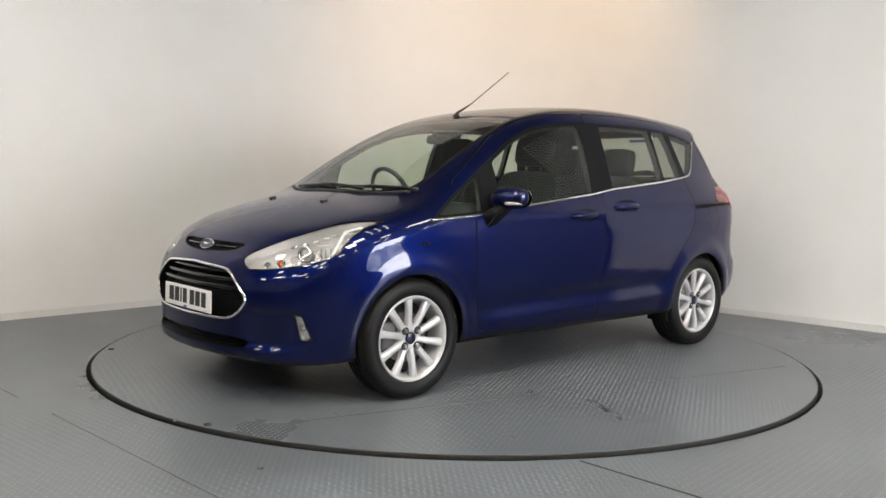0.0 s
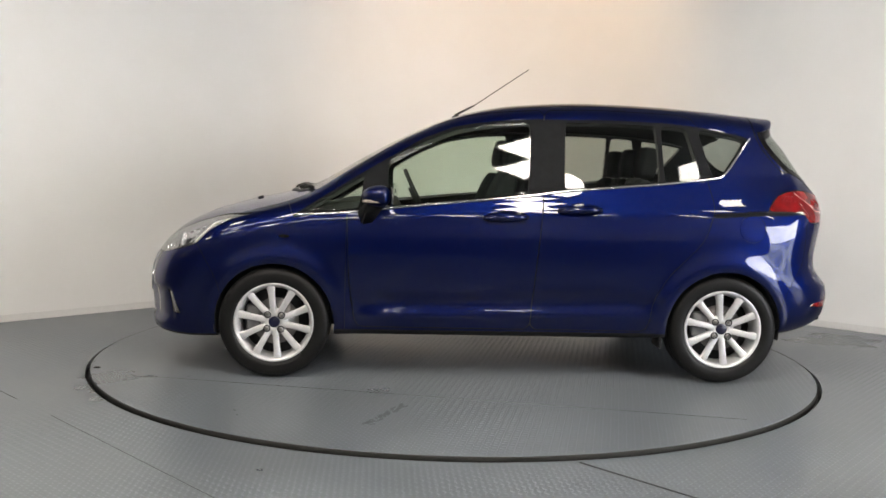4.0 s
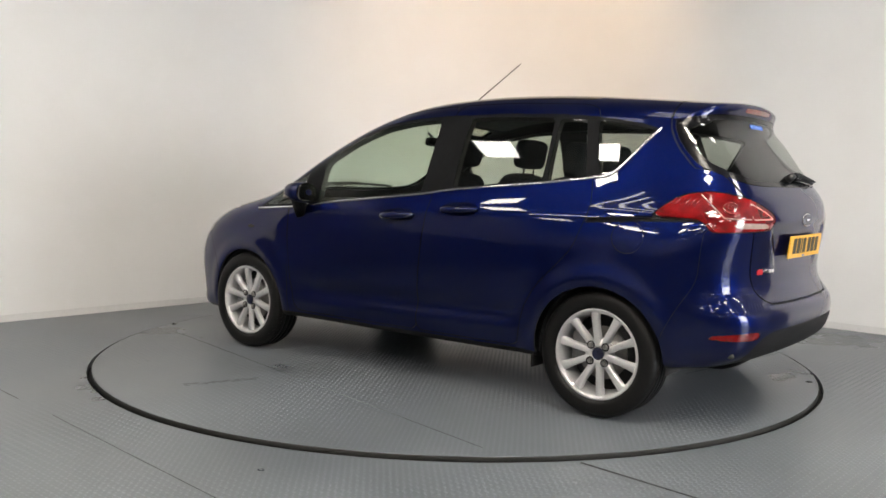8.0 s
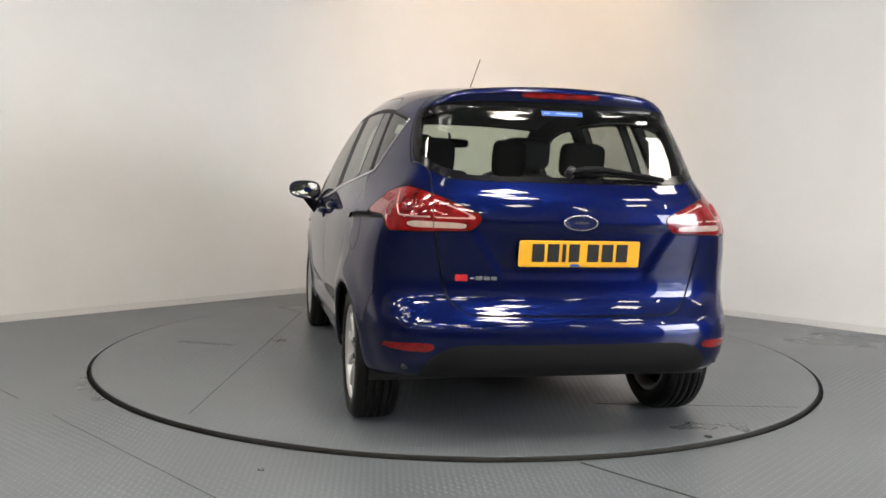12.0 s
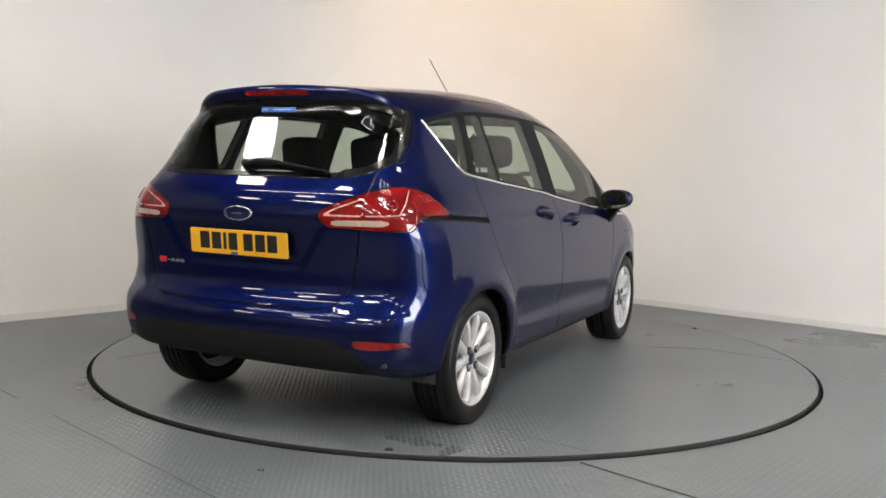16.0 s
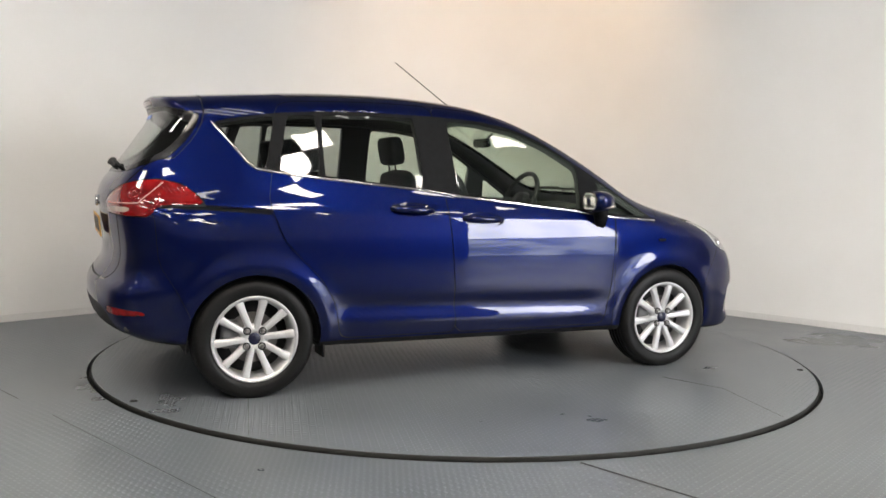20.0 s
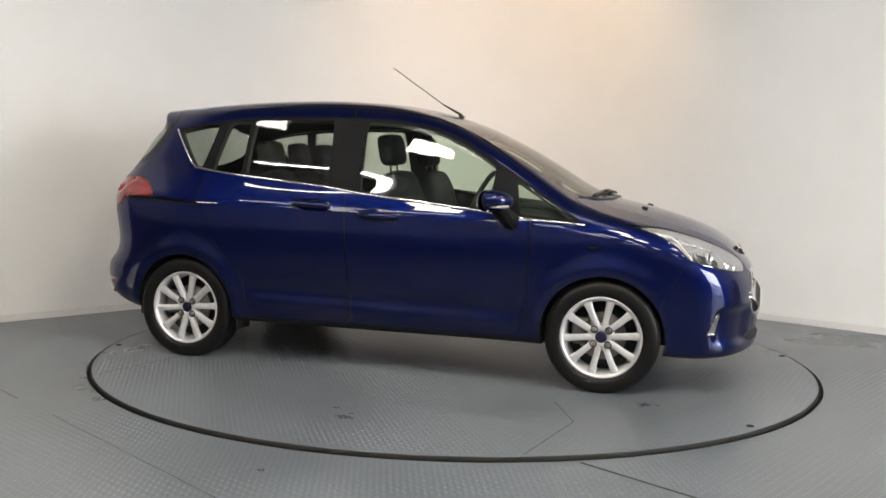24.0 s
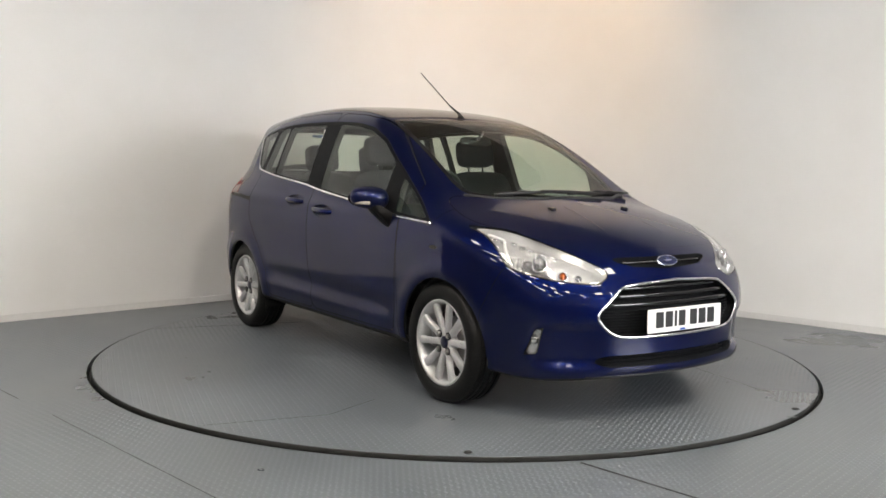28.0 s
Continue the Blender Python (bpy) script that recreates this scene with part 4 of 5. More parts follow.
def facing(p, n, up=(0, 0, 1)):
    """A pose at p whose z is the normal n and whose y is as upright as can be."""
    z = n.normalized()
    x = Vector(up).cross(z).normalized()
    y = z.cross(x)
    return Matrix(((x.x, y.x, z.x, p.x), (x.y, y.y, z.y, p.y), (x.z, y.z, z.z, p.z), (0, 0, 0, 1)))


def oval(rx, ry, n=40):
    return [(rx * math.cos(2 * math.pi * i / n), ry * math.sin(2 * math.pi * i / n)) for i in range(n)]


def slab(w, h, r=0.006, n=4):
    pts = []
    for cx, cy, a0 in ((w / 2 - r, h / 2 - r, 0), (-w / 2 + r, h / 2 - r, 90), (-w / 2 + r, -h / 2 + r, 180), (w / 2 - r, -h / 2 + r, 270)):
        pts += [(cx + r * math.cos(radians(a0 + 90 * i / n)), cy + r * math.sin(radians(a0 + 90 * i / n))) for i in range(n + 1)]
    return pts


def traced(pts, side, lift, n=5):
    """A line over the body through rough points, on either side."""
    pts = np.array(pts)
    line = np.concatenate([pts[i] + (pts[i + 1] - pts[i]) * np.linspace(0, 1, n, endpoint=False)[:, None] for i in range(len(pts) - 1)] + [pts[-1:]])
    line = onto(line, 4)
    nn = uphill(line)
    line = line + lift * nn / np.linalg.norm(nn, axis=1)[:, None]
    return [Vector((p[0], p[1] * side, p[2])) for p in line]


# chrome strips under the side glass
for sd in (1, -1):
    strip = []
    for (xa, za), (xb, zb) in zip(BELT, BELT[1:]):
        k = max(1, int(math.hypot(xb - xa, zb - za) / 0.03))
        strip += [on_side(xa + (xb - xa) * i / k, za + (zb - za) * i / k, sd) for i in range(k)]
    strip.append(on_side(*BELT[-1], sd))
    part("belt_strip", tube([p + n * 0.0015 for p, n in strip], 0.0072, 8), CHROME, vehicle, "chrome window strip")
# chrome surround of the grille
half = GRILLE[1:-1]
loop = rounded(half + [(-y, z) for y, z in half[::-1]], 3)
rail = []
for (ya, za), (yb, zb) in zip(loop, loop[1:] + loop[:1]):
    k = max(1, int(math.hypot(yb - ya, zb - za) / 0.02))
    for i in range(k):
        p, n = on_nose(ya + (yb - ya) * i / k, za + (zb - za) * i / k)
        rail.append(p)
part("grille_frame", tube(rail, 0.0072, 8, closed=True), CHROME, vehicle, "chrome grille surround")
# nose: backings and bars of the openings
part("grille_backing", net.mesh("grille_backing", "grille_hole", whole=True, lift=-0.085, rim=-0.083), SATIN, vehicle, "black grille backing")
part("slot_backing", net.mesh("slot_backing", "slot_hole", whole=True, lift=-0.045, rim=-0.044), SATIN, vehicle, "black bonnet slot")
part("intake_backing", net.mesh("intake_backing", "intake_hole", whole=True, lift=-0.060, rim=-0.058), SATIN, vehicle, "black lower intake")


def nose_bar(name, z, half, r, inset, mat, tall=1.0):
    pts = []
    for i in range(25):
        y = -half + 2 * half * i / 24
        p, n = on_nose(y, z)
        pts.append(p - Vector((inset, 0, 0)))
    bm = tube(pts, r, 8)
    if tall != 1.0:
        moved(bm, Matrix.Translation((0, 0, z)) @ Matrix.Diagonal((1, 1, tall, 1)) @ Matrix.Translation((0, 0, -z)))
    return part(name, bm, mat, vehicle)


def grille_half(z):
    return float(np.interp(z, (0.41, 0.42, 0.49, 0.53, 0.648, 0.66), (0.30, 0.39, 0.46, 0.46, 0.315, 0.28)))


for z, r, ins, tall in ((0.630, 0.0055, 0.024, 1.8), (0.596, 0.0055, 0.022, 2.0), (0.558, 0.0055, 0.022, 2.0)):
    nose_bar("grille_bar", z, grille_half(z), r, ins, GLOSS_BLACK, tall)
for i in range(9):
    z = 0.420 + 0.0135 * i
    nose_bar("grille_slat", z, grille_half(z), 0.0028, 0.045, SATIN)
for i in range(3):
    nose_bar("intake_slat", 0.283 + 0.017 * i, 0.42, 0.0035, 0.034, SATIN)
nose_bar("slot_bar", 0.742, 0.27, 0.005, 0.012, GLOSS_BLACK, 1.4)
nose_bar("lip_strip", 0.232, 0.52, 0.007, 0.004, BLACK)


def number_plate(name, p, n, w, h, mat, tint):
    m = facing(p, n)
    root = part(name, moved(prism(slab(w, h, 0.008), 0.006, 0.0012), m), mat, vehicle, tint)
    x = -0.205
    for k, cw in enumerate((0.052, 0.050, 0.016, 0.046, 0.0, 0.050, 0.050, 0.050)):
        if cw:
            part("plate_bar", moved(prism(slab(cw, 0.074, 0.004), 0.0012), m @ Matrix.Translation((x + cw / 2, 0.004, 0.0058))), INK, root)
        x += cw + 0.013 if cw else 0.020
    part("dealer_mark", moved(prism(slab(0.036, 0.010, 0.002), 0.001), m @ Matrix.Translation((-0.02, -h / 2 + 0.007, 0.0058))), STICKER, root, "small blue dealer mark")
    return root


number_plate("number_plate", Vector((2.060, 0.020, 0.481)), Vector((1, 0, 0.02)), 0.516, 0.112, WHITE, "white front number plate with black bars")
number_plate("number_plate", Vector((-1.930, -0.011, 0.828)), Vector((-1, 0, -0.10)), 0.520, 0.108, YELLOW, "yellow rear number plate with black bars")


def badge(p, n, rx, ry):
    m = facing(p, n)
    root = part("badge", moved(prism(oval(rx, ry), 0.010, 0.003), m), SILVER, vehicle, "chrome oval badge with a dark blue field")
    part("badge_field", moved(prism(oval(rx * 0.92, ry * 0.86), 0.002), m @ Matrix.Translation((0, 0, 0.0095))), BADGE_BLUE, root)
    part("badge_mark", moved(prism(oval(rx * 0.42, ry * 0.14), 0.0015), m @ Matrix.Translation((0, 0, 0.0112))), CHROME, root)


bp, bn = on_nose(0.006, 0.744)
badge(bp + Vector((-0.004, 0, 0)), Vector((1, 0, 0.55)), 0.070, 0.029)
bp, bn = on_tail(-0.010, 0.954)
badge(bp + Vector((0.003, 0, 0)), Vector((-1, 0, 0.05)), 0.074, 0.032)
# model lettering drawn as plain shapes
for y, w, h, mat in ((0.468, 0.050, 0.026, BADGE_RED), (0.425, 0.018, 0.006, CHROME), (0.398, 0.028, 0.015, CHROME), (0.366, 0.026, 0.015, CHROME), (0.337, 0.024, 0.015, CHROME)):
    p, n = on_tail(y, 0.722)
    part("model_mark", moved(prism(slab(w, h, 0.003), 0.003), facing(p, n)), mat, vehicle)

# headlamps and fog lamps behind their clear covers
for sd in (1, -1):
    for nm, lab, depth in (("headlamp_bowl", "headlamp", 0.050), ("fog_bowl", "fog_lamp", 0.028)):
        me = net.mesh(nm, lab, lift=-depth, rim=-depth + 0.003)
        part(nm, me if sd > 0 else mirrored_mesh(me, nm), BOWL if nm == "headlamp_bowl" else SILVER, vehicle, "silver lamp housing")
    for x, z, r, mat, nm in ((1.777, 0.757, 0.038, GLOSS_BLACK, "projector_ring"), (1.868, 0.706, 0.021, AMBER, "indicator_bulb"), (1.905, 0.695, 0.016, CHROME, "reflector_cup")):
        p, n = on_side(x, z, sd)
        c = p - n * 0.034
        ring = lathe([(r * 0.72, 0.0), (r, 0.004), (r, 0.022), (r * 0.86, 0.026), (r * 0.74, 0.012), (r * 0.72, 0.0)], 28, axis="Z")
        head = Vector((0.85, 0.35 * sd, 0.1))
        lamp = part(nm, moved(ring, facing(c, head)), CHROME, vehicle)
        lens = lathe([(0.0, 0.020), (r * 0.35, 0.018), (r * 0.6, 0.012), (r * 0.74, 0.003), (0.0, 0.002)], 24, axis="Z")
        part("lens" if mat is not AMBER else "amber_lens", moved(lens, facing(c, head)), AMBER if mat is AMBER else CLEAR if mat is GLOSS_BLACK else SILVER, lamp)
    # bright strip of day lamps along the upper edge
    for i in range(8):
        x = 1.50 + 0.042 * i
        z = float(np.interp(x, (1.40, 1.62, 1.86, 1.98), (0.882, 0.842, 0.757, 0.69)))
        p, n = on_side(x, z, sd)
        part("day_lamp", moved(box(0.030, 0.012, 0.014, bevel=0.003), facing(p - n * 0.026, n) @ pose(0, 0, 0, 0, 0, 20 * sd)), SILVER, vehicle)
    pipe = traced([(1.50, 0.74, 0.862), (1.582, 0.711, 0.838), (1.640, 0.745, 0.785), (1.690, 0.755, 0.728)], sd, -0.014)
    part("light_pipe", tube(pipe, 0.0075, 8), plain("milky_light_pipe", (0.62, 0.63, 0.62), 0.25, vary=0.05), vehicle, "milky light pipe of the headlamp")
    for i in range(5):
        x = 1.655 + 0.018 * i
        p, n = on_side(x, 0.742 + 0.004 * i, sd)
        part("lamp_fin", moved(box(0.004, 0.050, 0.020), facing(p - n * 0.034, n)), CHROME, vehicle)
    p, n = on_side(1.79, 0.735, sd)
    part("lamp_bezel", moved(prism(slab(0.15, 0.062, 0.02), 0.004), facing(p - n * 0.044, n) @ pose(0, 0, 0, 0, 0, 18 * sd)), plain("smoked_bezel", (0.10, 0.10, 0.105), 0.25, 0.6), vehicle, "smoked headlamp bezel")
    p, n = on_nose(0.708 * sd, 0.395)
    bulb = lathe([(0.0, 0.012), (0.018, 0.010), (0.024, 0.0), (0.0, 0.0)], 20, axis="Z")
    part("fog_bulb", moved(bulb, facing(p - n * 0.022, Vector((1, 0.2 * sd, 0)))), CHROME, vehicle)

    # door handles
    for hx, hz in ((-0.012, 0.899), (-0.42, 0.947)):
        pts, rad = [], []
        for i in range(13):
            t = -1 + i / 6
            p, n = on_side(hx + 0.118 * t, hz + 0.04 * (-0.118 * t) + 0.004, sd)
            pts.append(p + Vector((0, sd * (0.034 * (1 - t * t) ** 0.5 - 0.010), 0)))
            rad.append(0.0185 * (0.55 + 0.45 * (1 - t ** 4)))
        part("door_handle", tube(pts, rad, 12), BLUE, vehicle, "body-coloured door handle")
    if sd < 0:
        p, n = on_side(-0.100, 0.906, sd)
        part("door_lock", moved(lathe([(0.0, 0.020), (0.010, 0.019), (0.012, 0.0), (0.0, 0.0)], 18, axis="Z"), facing(p, n)), CHROME, vehicle, "chrome door lock")
    # side lamp mark on the fender
    p, n = on_side(1.19, 0.778, sd)
    part("side_repeater", moved(prism(oval(0.030, 0.009), 0.004, 0.001), facing(p, n)), GLOSS_BLACK, vehicle, "small dark side marker")

    # door mirror: foot, housing, glass, indicator
    root = new("door_mirror")
    root.parent = vehicle
    root["label"] = "blue door mirror on a black foot"
    root.location = (0, -0.022 * sd, 0)
    shape = bmesh.new()
    bmesh.ops.create_uvsphere(shape, u_segments=32, v_segments=20, radius=1.0)
    for v in shape.verts:
        x, y, z = v.co
        q = (abs(y) ** 2.6 + abs(z) ** 2.6) ** (1 / 2.6) if abs(y) + abs(z) > 1e-6 else 1
        k = math.hypot(y, z) / q if q else 1
        y, z = y * k, z * k
        taper = 1 - 0.10 * y
        v.co = Vector(((0.105 if x > 0 else 0.055) * x - 0.012 * y, 0.105 * y, 0.062 * z * taper + 0.006 * y))
    smooth(shape)
    m = Matrix.Translation((0.668, 0.945 * sd, 1.006)) @ Matrix.Diagonal((1, sd, 1, 1))
    if sd < 0:
        bmesh.ops.reverse_faces(shape, faces=shape.faces)
    part("mirror_housing", moved(shape, m), BLUE, root)
    g = prism([(y * 0.088, z * 0.050) for y, z in [(math.copysign(abs(math.cos(a)) ** 0.75, math.cos(a)), math.copysign(abs(math.sin(a)) ** 0.75, math.sin(a))) for a in (2 * math.pi * i / 36 for i in range(36))]], 0.006)
    part("mirror_glass", moved(g, facing(Vector((0.621, 0.945 * sd, 1.006)), Vector((-1, -0.18 * sd, 0.02)))), MIRROR, root, "silvered mirror glass")
    part("mirror_rim", moved(prism(oval(0.096, 0.057), 0.004, 0.001), facing(Vector((0.626, 0.945 * sd, 1.006)), Vector((-1, -0.18 * sd, 0.02)))), GLOSS_BLACK, root, "black mirror surround")
    ind = [(0.672 + 0.098 * math.cos(a) * 0.98, (0.955 + 0.072 * math.sin(a)) * sd, 0.980) for a in [radians(10 + 8 * i) for i in range(11)]]
    part("indicator", moved(tube(ind[2:], 0.0095, 8), Matrix()), plain("clear_indicator", (0.36, 0.32, 0.29), 0.12, coat=1.0), root, "clear indicator strip")
    foot = bmesh.new()
    lower, upper = [], []
    for (x, y, z), (X, Y, Z) in zip(((0.78, 0.868, 0.835), (0.80, 0.862, 0.925), (0.70, 0.860, 0.935), (0.715, 0.866, 0.850)), ((0.745, 0.955, 0.945), (0.74, 0.960, 0.995), (0.645, 0.955, 0.995), (0.650, 0.950, 0.945))):
        lower.append(foot.verts.new((x, y * sd, z)))
        upper.append(foot.verts.new((X, Y * sd, Z)))
    for i in range(4):
        foot.faces.new((lower[i], lower[(i + 1) % 4], upper[(i + 1) % 4], upper[i]))
    foot.faces.new(lower)
    foot.faces.new(upper)
    bmesh.ops.recalc_face_normals(foot, faces=foot.faces)
    bmesh.ops.bevel(foot, geom=foot.edges[:], offset=0.008, segments=2, affect="EDGES")
    part("mirror_foot", smooth(foot), GRAIN, root, "black mirror foot")

    # mud flaps behind the wheels
    part("mud_flap", box(0.012, 0.15, 0.07, (-0.895, 0.76 * sd, 0.225), 0.004), GRAIN, vehicle)
    # washers and bonnet creases
    p, n = on_top(1.408, 0.262 * sd)
    part("washer_jet", moved(joined(box(0.030, 0.034, 0.012, (0, 0, 0.006), 0.004)), facing(p, n, up=(1, 0, 0))), BLACK, vehicle, "black washer jet")
    pts = [on_top(1.36 + 0.047 * i, (0.150 + 0.0055 * i + 0.10 * (1 if i < 0 else 0)) * sd)[0] - Vector((0, 0, 0.0022)) for i in range(11)]
    part("bonnet_crease", tube(pts, 0.0032, 6), BLUE, vehicle)


# outer half of the tail lamp
DEEP_RED = plain("deep_red_lens", (0.16, 0.002, 0.003), 0.2, coat=1.0, spec=0.1)
for sd in (1, -1):
    part("light_guide", tube(traced([(-1.665, 0.680, 1.062), (-1.73, 0.705, 1.01), (-1.785, 0.714, 0.970), (-1.83, 0.67, 0.965), (-1.862, 0.60, 0.965)], sd, 0.0004), 0.0034, 6), GUIDE, vehicle, "pale light guide")
    ring = [(-1.795 + 0.032 * math.sin(a) * 0.7, 0.672 + 0.032 * math.sin(a) * 0.7, 1.015 + 0.034 * math.cos(a)) for a in (2 * math.pi * i / 20 for i in range(21))]
    part("round_lamp", tube(traced(ring, sd, 0.0002, 1), 0.0042, 6), DEEP_RED, vehicle, "round lamp in the tail lamp")
    inner = [(-1.795 + 0.014 * math.sin(a) * 0.7, 0.672 + 0.014 * math.sin(a) * 0.7, 1.015 + 0.015 * math.cos(a)) for a in (2 * math.pi * i / 14 for i in range(15))]
    part("round_lamp", tube(traced(inner, sd, 0.0004, 1), 0.0040, 6), RED, vehicle, "round lamp in the tail lamp")
    for i in range(6):
        x0 = -1.545 - 0.022 * i
        part("lamp_rib", tube(traced([(x0, 0.74, 1.020), (x0 - 0.020, 0.72, 1.052 + 0.002 * i)], sd, -0.0006), 0.0024, 5), DEEP_RED, vehicle)
    part("lamp_edge", tube(traced([(-1.690, 0.735, 1.030), (-1.70, 0.752, 0.985), (-1.735, 0.752, 0.93), (-1.76, 0.745, 0.912)], sd, -0.0004), 0.0032, 6), DEEP_RED, vehicle)


# wipers
def blade(name, pts, lift, r, mat=BLACK):
    line = [on_top(x, y)[0] + on_top(x, y)[1] * lift for x, y in pts]
    return part(name, tube(line, r, 6), mat, vehicle)


for base, tip in (((1.168, 0.31), (1.128, -0.42)), ((1.052, 0.63), (1.172, 0.06))):
    blade("wiper_arm", [(base[0] + 0.012 + (tip[0] - base[0]) * t, base[1] + (tip[1] - base[1]) * t) for t in (0, 0.15, 0.3, 0.45, 0.6)], 0.022, 0.007)
    blade("wiper_blade", [(base[0] + (tip[0] - base[0]) * t, base[1] + (tip[1] - base[1]) * t) for t in (0.05, 0.2, 0.35, 0.5, 0.65, 0.8, 0.9, 1.0)], 0.010, 0.009)
cowl = [on_top(float(np.interp(abs(y), (0, 0.2, 0.42, 0.56), (1.222, 1.222, 1.158, 1.072))), y)[0] + Vector((0, 0, 0.001)) for y in np.linspace(-0.58, 0.58, 25)]
part("cowl_strip", tube(cowl, 0.010, 6), BLACK, vehicle, "black cowl strip under the windscreen")


def rear_blade(name, pts, lift, rad):
    line = [on_tail(y, z)[0] + on_tail(y, z)[1] * lift for y, z in pts]
    return part(name, tube(line, rad, 8), SATIN, vehicle)


rear_blade("rear_wiper_arm", [(0.01, 1.140), (-0.05, 1.152), (-0.12, 1.154), (-0.22, 1.143), (-0.33, 1.130), (-0.40, 1.124)], 0.030, [0.013, 0.016, 0.014, 0.011, 0.008, 0.005])
rear_blade("rear_wiper_blade", [(-0.02, 1.140), (-0.12, 1.143), (-0.22, 1.140), (-0.32, 1.132), (-0.41, 1.126)], 0.012, 0.007)
p, n = on_tail(0.012, 1.148)
part("rear_wiper_pivot", moved(lathe([(0, 0.045), (0.016, 0.042), (0.022, 0.0), (0.0, 0.0)], 16, axis="Z"), facing(p, n)), BLACK, vehicle)
# sticker on the rear window
p, n = on_tail(-0.010, 1.409)
st = part("window_sticker", moved(prism(slab(0.186, 0.022, 0.002), 0.0008), facing(p + n * 0.001, n)), STICKER, vehicle, "narrow blue window sticker")
for dx, w in ((-0.070, 0.03), (0.02, 0.10)):
    part("sticker_bar", moved(prism(slab(w, 0.005, 0.001), 0.0006), facing(p + n * 0.002, n) @ Matrix.Translation((dx, 0, 0.0006))), plain("pale_blue_ink", (0.25, 0.42, 0.75), 0.5), st)
# aerial
p, n = on_top(0.235, -0.012)
part("aerial_base", moved(lathe([(0, 0.034), (0.010, 0.030), (0.016, 0.012), (0.026, 0.0), (0.0, 0.0)], 20, axis="Z"), Matrix.Translation(p - Vector((0, 0, 0.003))) @ pose(0, 0, 0, 0, -25, 0)), BLACK, vehicle)
tip = Vector((-0.225, -0.015, 1.806))
mid = p + (tip - p) * 0.26
part("aerial_sleeve", tube([p + Vector((0, 0, 0.018)), mid], [0.0085, 0.005], 8), BLACK, vehicle)
part("aerial_rod", tube([mid, tip], [0.0034, 0.0026], 6), BLACK, vehicle)


# ---- cabin ----
def cushion(sx, sy, sz, m, bulge=0.02, seg=6):
    """A padded block with swollen faces and round edges."""
    bm = bmesh.new()
    bmesh.ops.create_cube(bm, size=2.0)
    bmesh.ops.subdivide_edges(bm, edges=bm.edges[:], cuts=seg, use_grid_fill=True)
    for v in bm.verts:
        x, y, z = v.co
        n = (abs(x) ** 5 + abs(y) ** 5 + abs(z) ** 5) ** 0.2
        v.co = Vector((x / n * sx / 2, y / n * sy / 2, z / n * sz / 2))
        v.co.x += bulge * math.cos(y * 1.4) * math.cos(z * 1.4) * (1 if x > 0 else 0.4)
    return moved(smooth(bm), m)


def seat(x, y, back_z, tilt, width, rest_z, name):
    root = new(name)
    root.parent = vehicle
    root["label"] = "charcoal cloth seat with a headrest"
    part("seat_cushion", cushion(0.50, width, 0.16, Matrix.Translation((x + 0.28, y, 0.56))), CLOTH, root)
    part("backrest", cushion(0.13, width, 0.60, Matrix.Translation((x, y, back_z)) @ pose(0, 0, 0, 0, -tilt, 0)), CLOTH, root)
    top = Vector((x - math.sin(radians(tilt)) * 0.40, y, back_z + 0.33))
    part("headrest", cushion(0.100, width * 0.56, 0.185, Matrix.Translation((top.x, y, rest_z)) @ pose(0, 0, 0, 0, -tilt * 0.6, 0), 0.01), CLOTH, root)
    for dy in (-0.06, 0.06):
        part("headrest_post", tube([(top.x + 0.02, y + dy, rest_z - 0.17), (top.x, y + dy, rest_z)], 0.0065, 8), CHROME, root)


for sy in (0.36, -0.36):
    seat(0.02, sy, 0.86, 18, 0.50, 1.275, "front_seat")
for sy, w in ((0.40, 0.42), (-0.01, 0.30), (-0.41, 0.42)):
    seat(-0.78, sy, 0.84, 16, w, 1.225, "rear_seat")
# dashboard, wheel, mirror
dash = bmesh.new()
secs = []
for i in range(17):
    y = -0.74 + 1.48 * i / 16
    k = 1 - 0.5 * (abs(y) / 0.74) ** 3
    hump = 0.028 * math.exp(-((y + 0.36) / 0.16) ** 2)
    secs.append([dash.verts.new(p) for p in ((0.52, y, 0.60), (0.56, y, 0.90), (0.60, y, 0.955 + hump), (0.72, y, 0.972 + hump * 0.6), (0.92, y, 0.965), (1.02 + 0.1 * k, y, 0.93), (1.05, y, 0.60))])
for a, b in zip(secs, secs[1:]):
    for k in range(7):
        dash.faces.new((a[k], a[(k + 1) % 7], b[(k + 1) % 7], b[k]))
dash.faces.new(secs[0])
dash.faces.new(secs[-1])
bmesh.ops.recalc_face_normals(dash, faces=dash.faces)
part("dashboard", smooth(dash), CABIN, vehicle, "dark dashboard")
sw = new("steering_wheel")
sw.parent = vehicle
sw["label"] = "dark steering wheel"
swm = Matrix.Translation((0.47, -0.36, 0.985)) @ pose(0, 0, 0, 0, -66, 0)
part("wheel_rim", moved(tube([(0.183 * math.cos(a), 0.183 * math.sin(a), 0) for a in (2 * math.pi * i / 40 for i in range(40))], 0.015, 10, closed=True), swm), CABIN, sw)
part("wheel_boss", moved(lathe([(0, 0.02), (0.055, 0.015), (0.07, -0.03), (0, -0.03)], 24, axis="Z"), swm), CABIN, sw)
for a in (0, 90, 180):
    part("wheel_spoke", moved(box(0.14, 0.035, 0.016, (0.11, 0, 0), 0.005), swm @ pose(0, 0, 0, 0, 0, a + 90)), CABIN, sw)
p, n = on_top(0.46, 0.0)
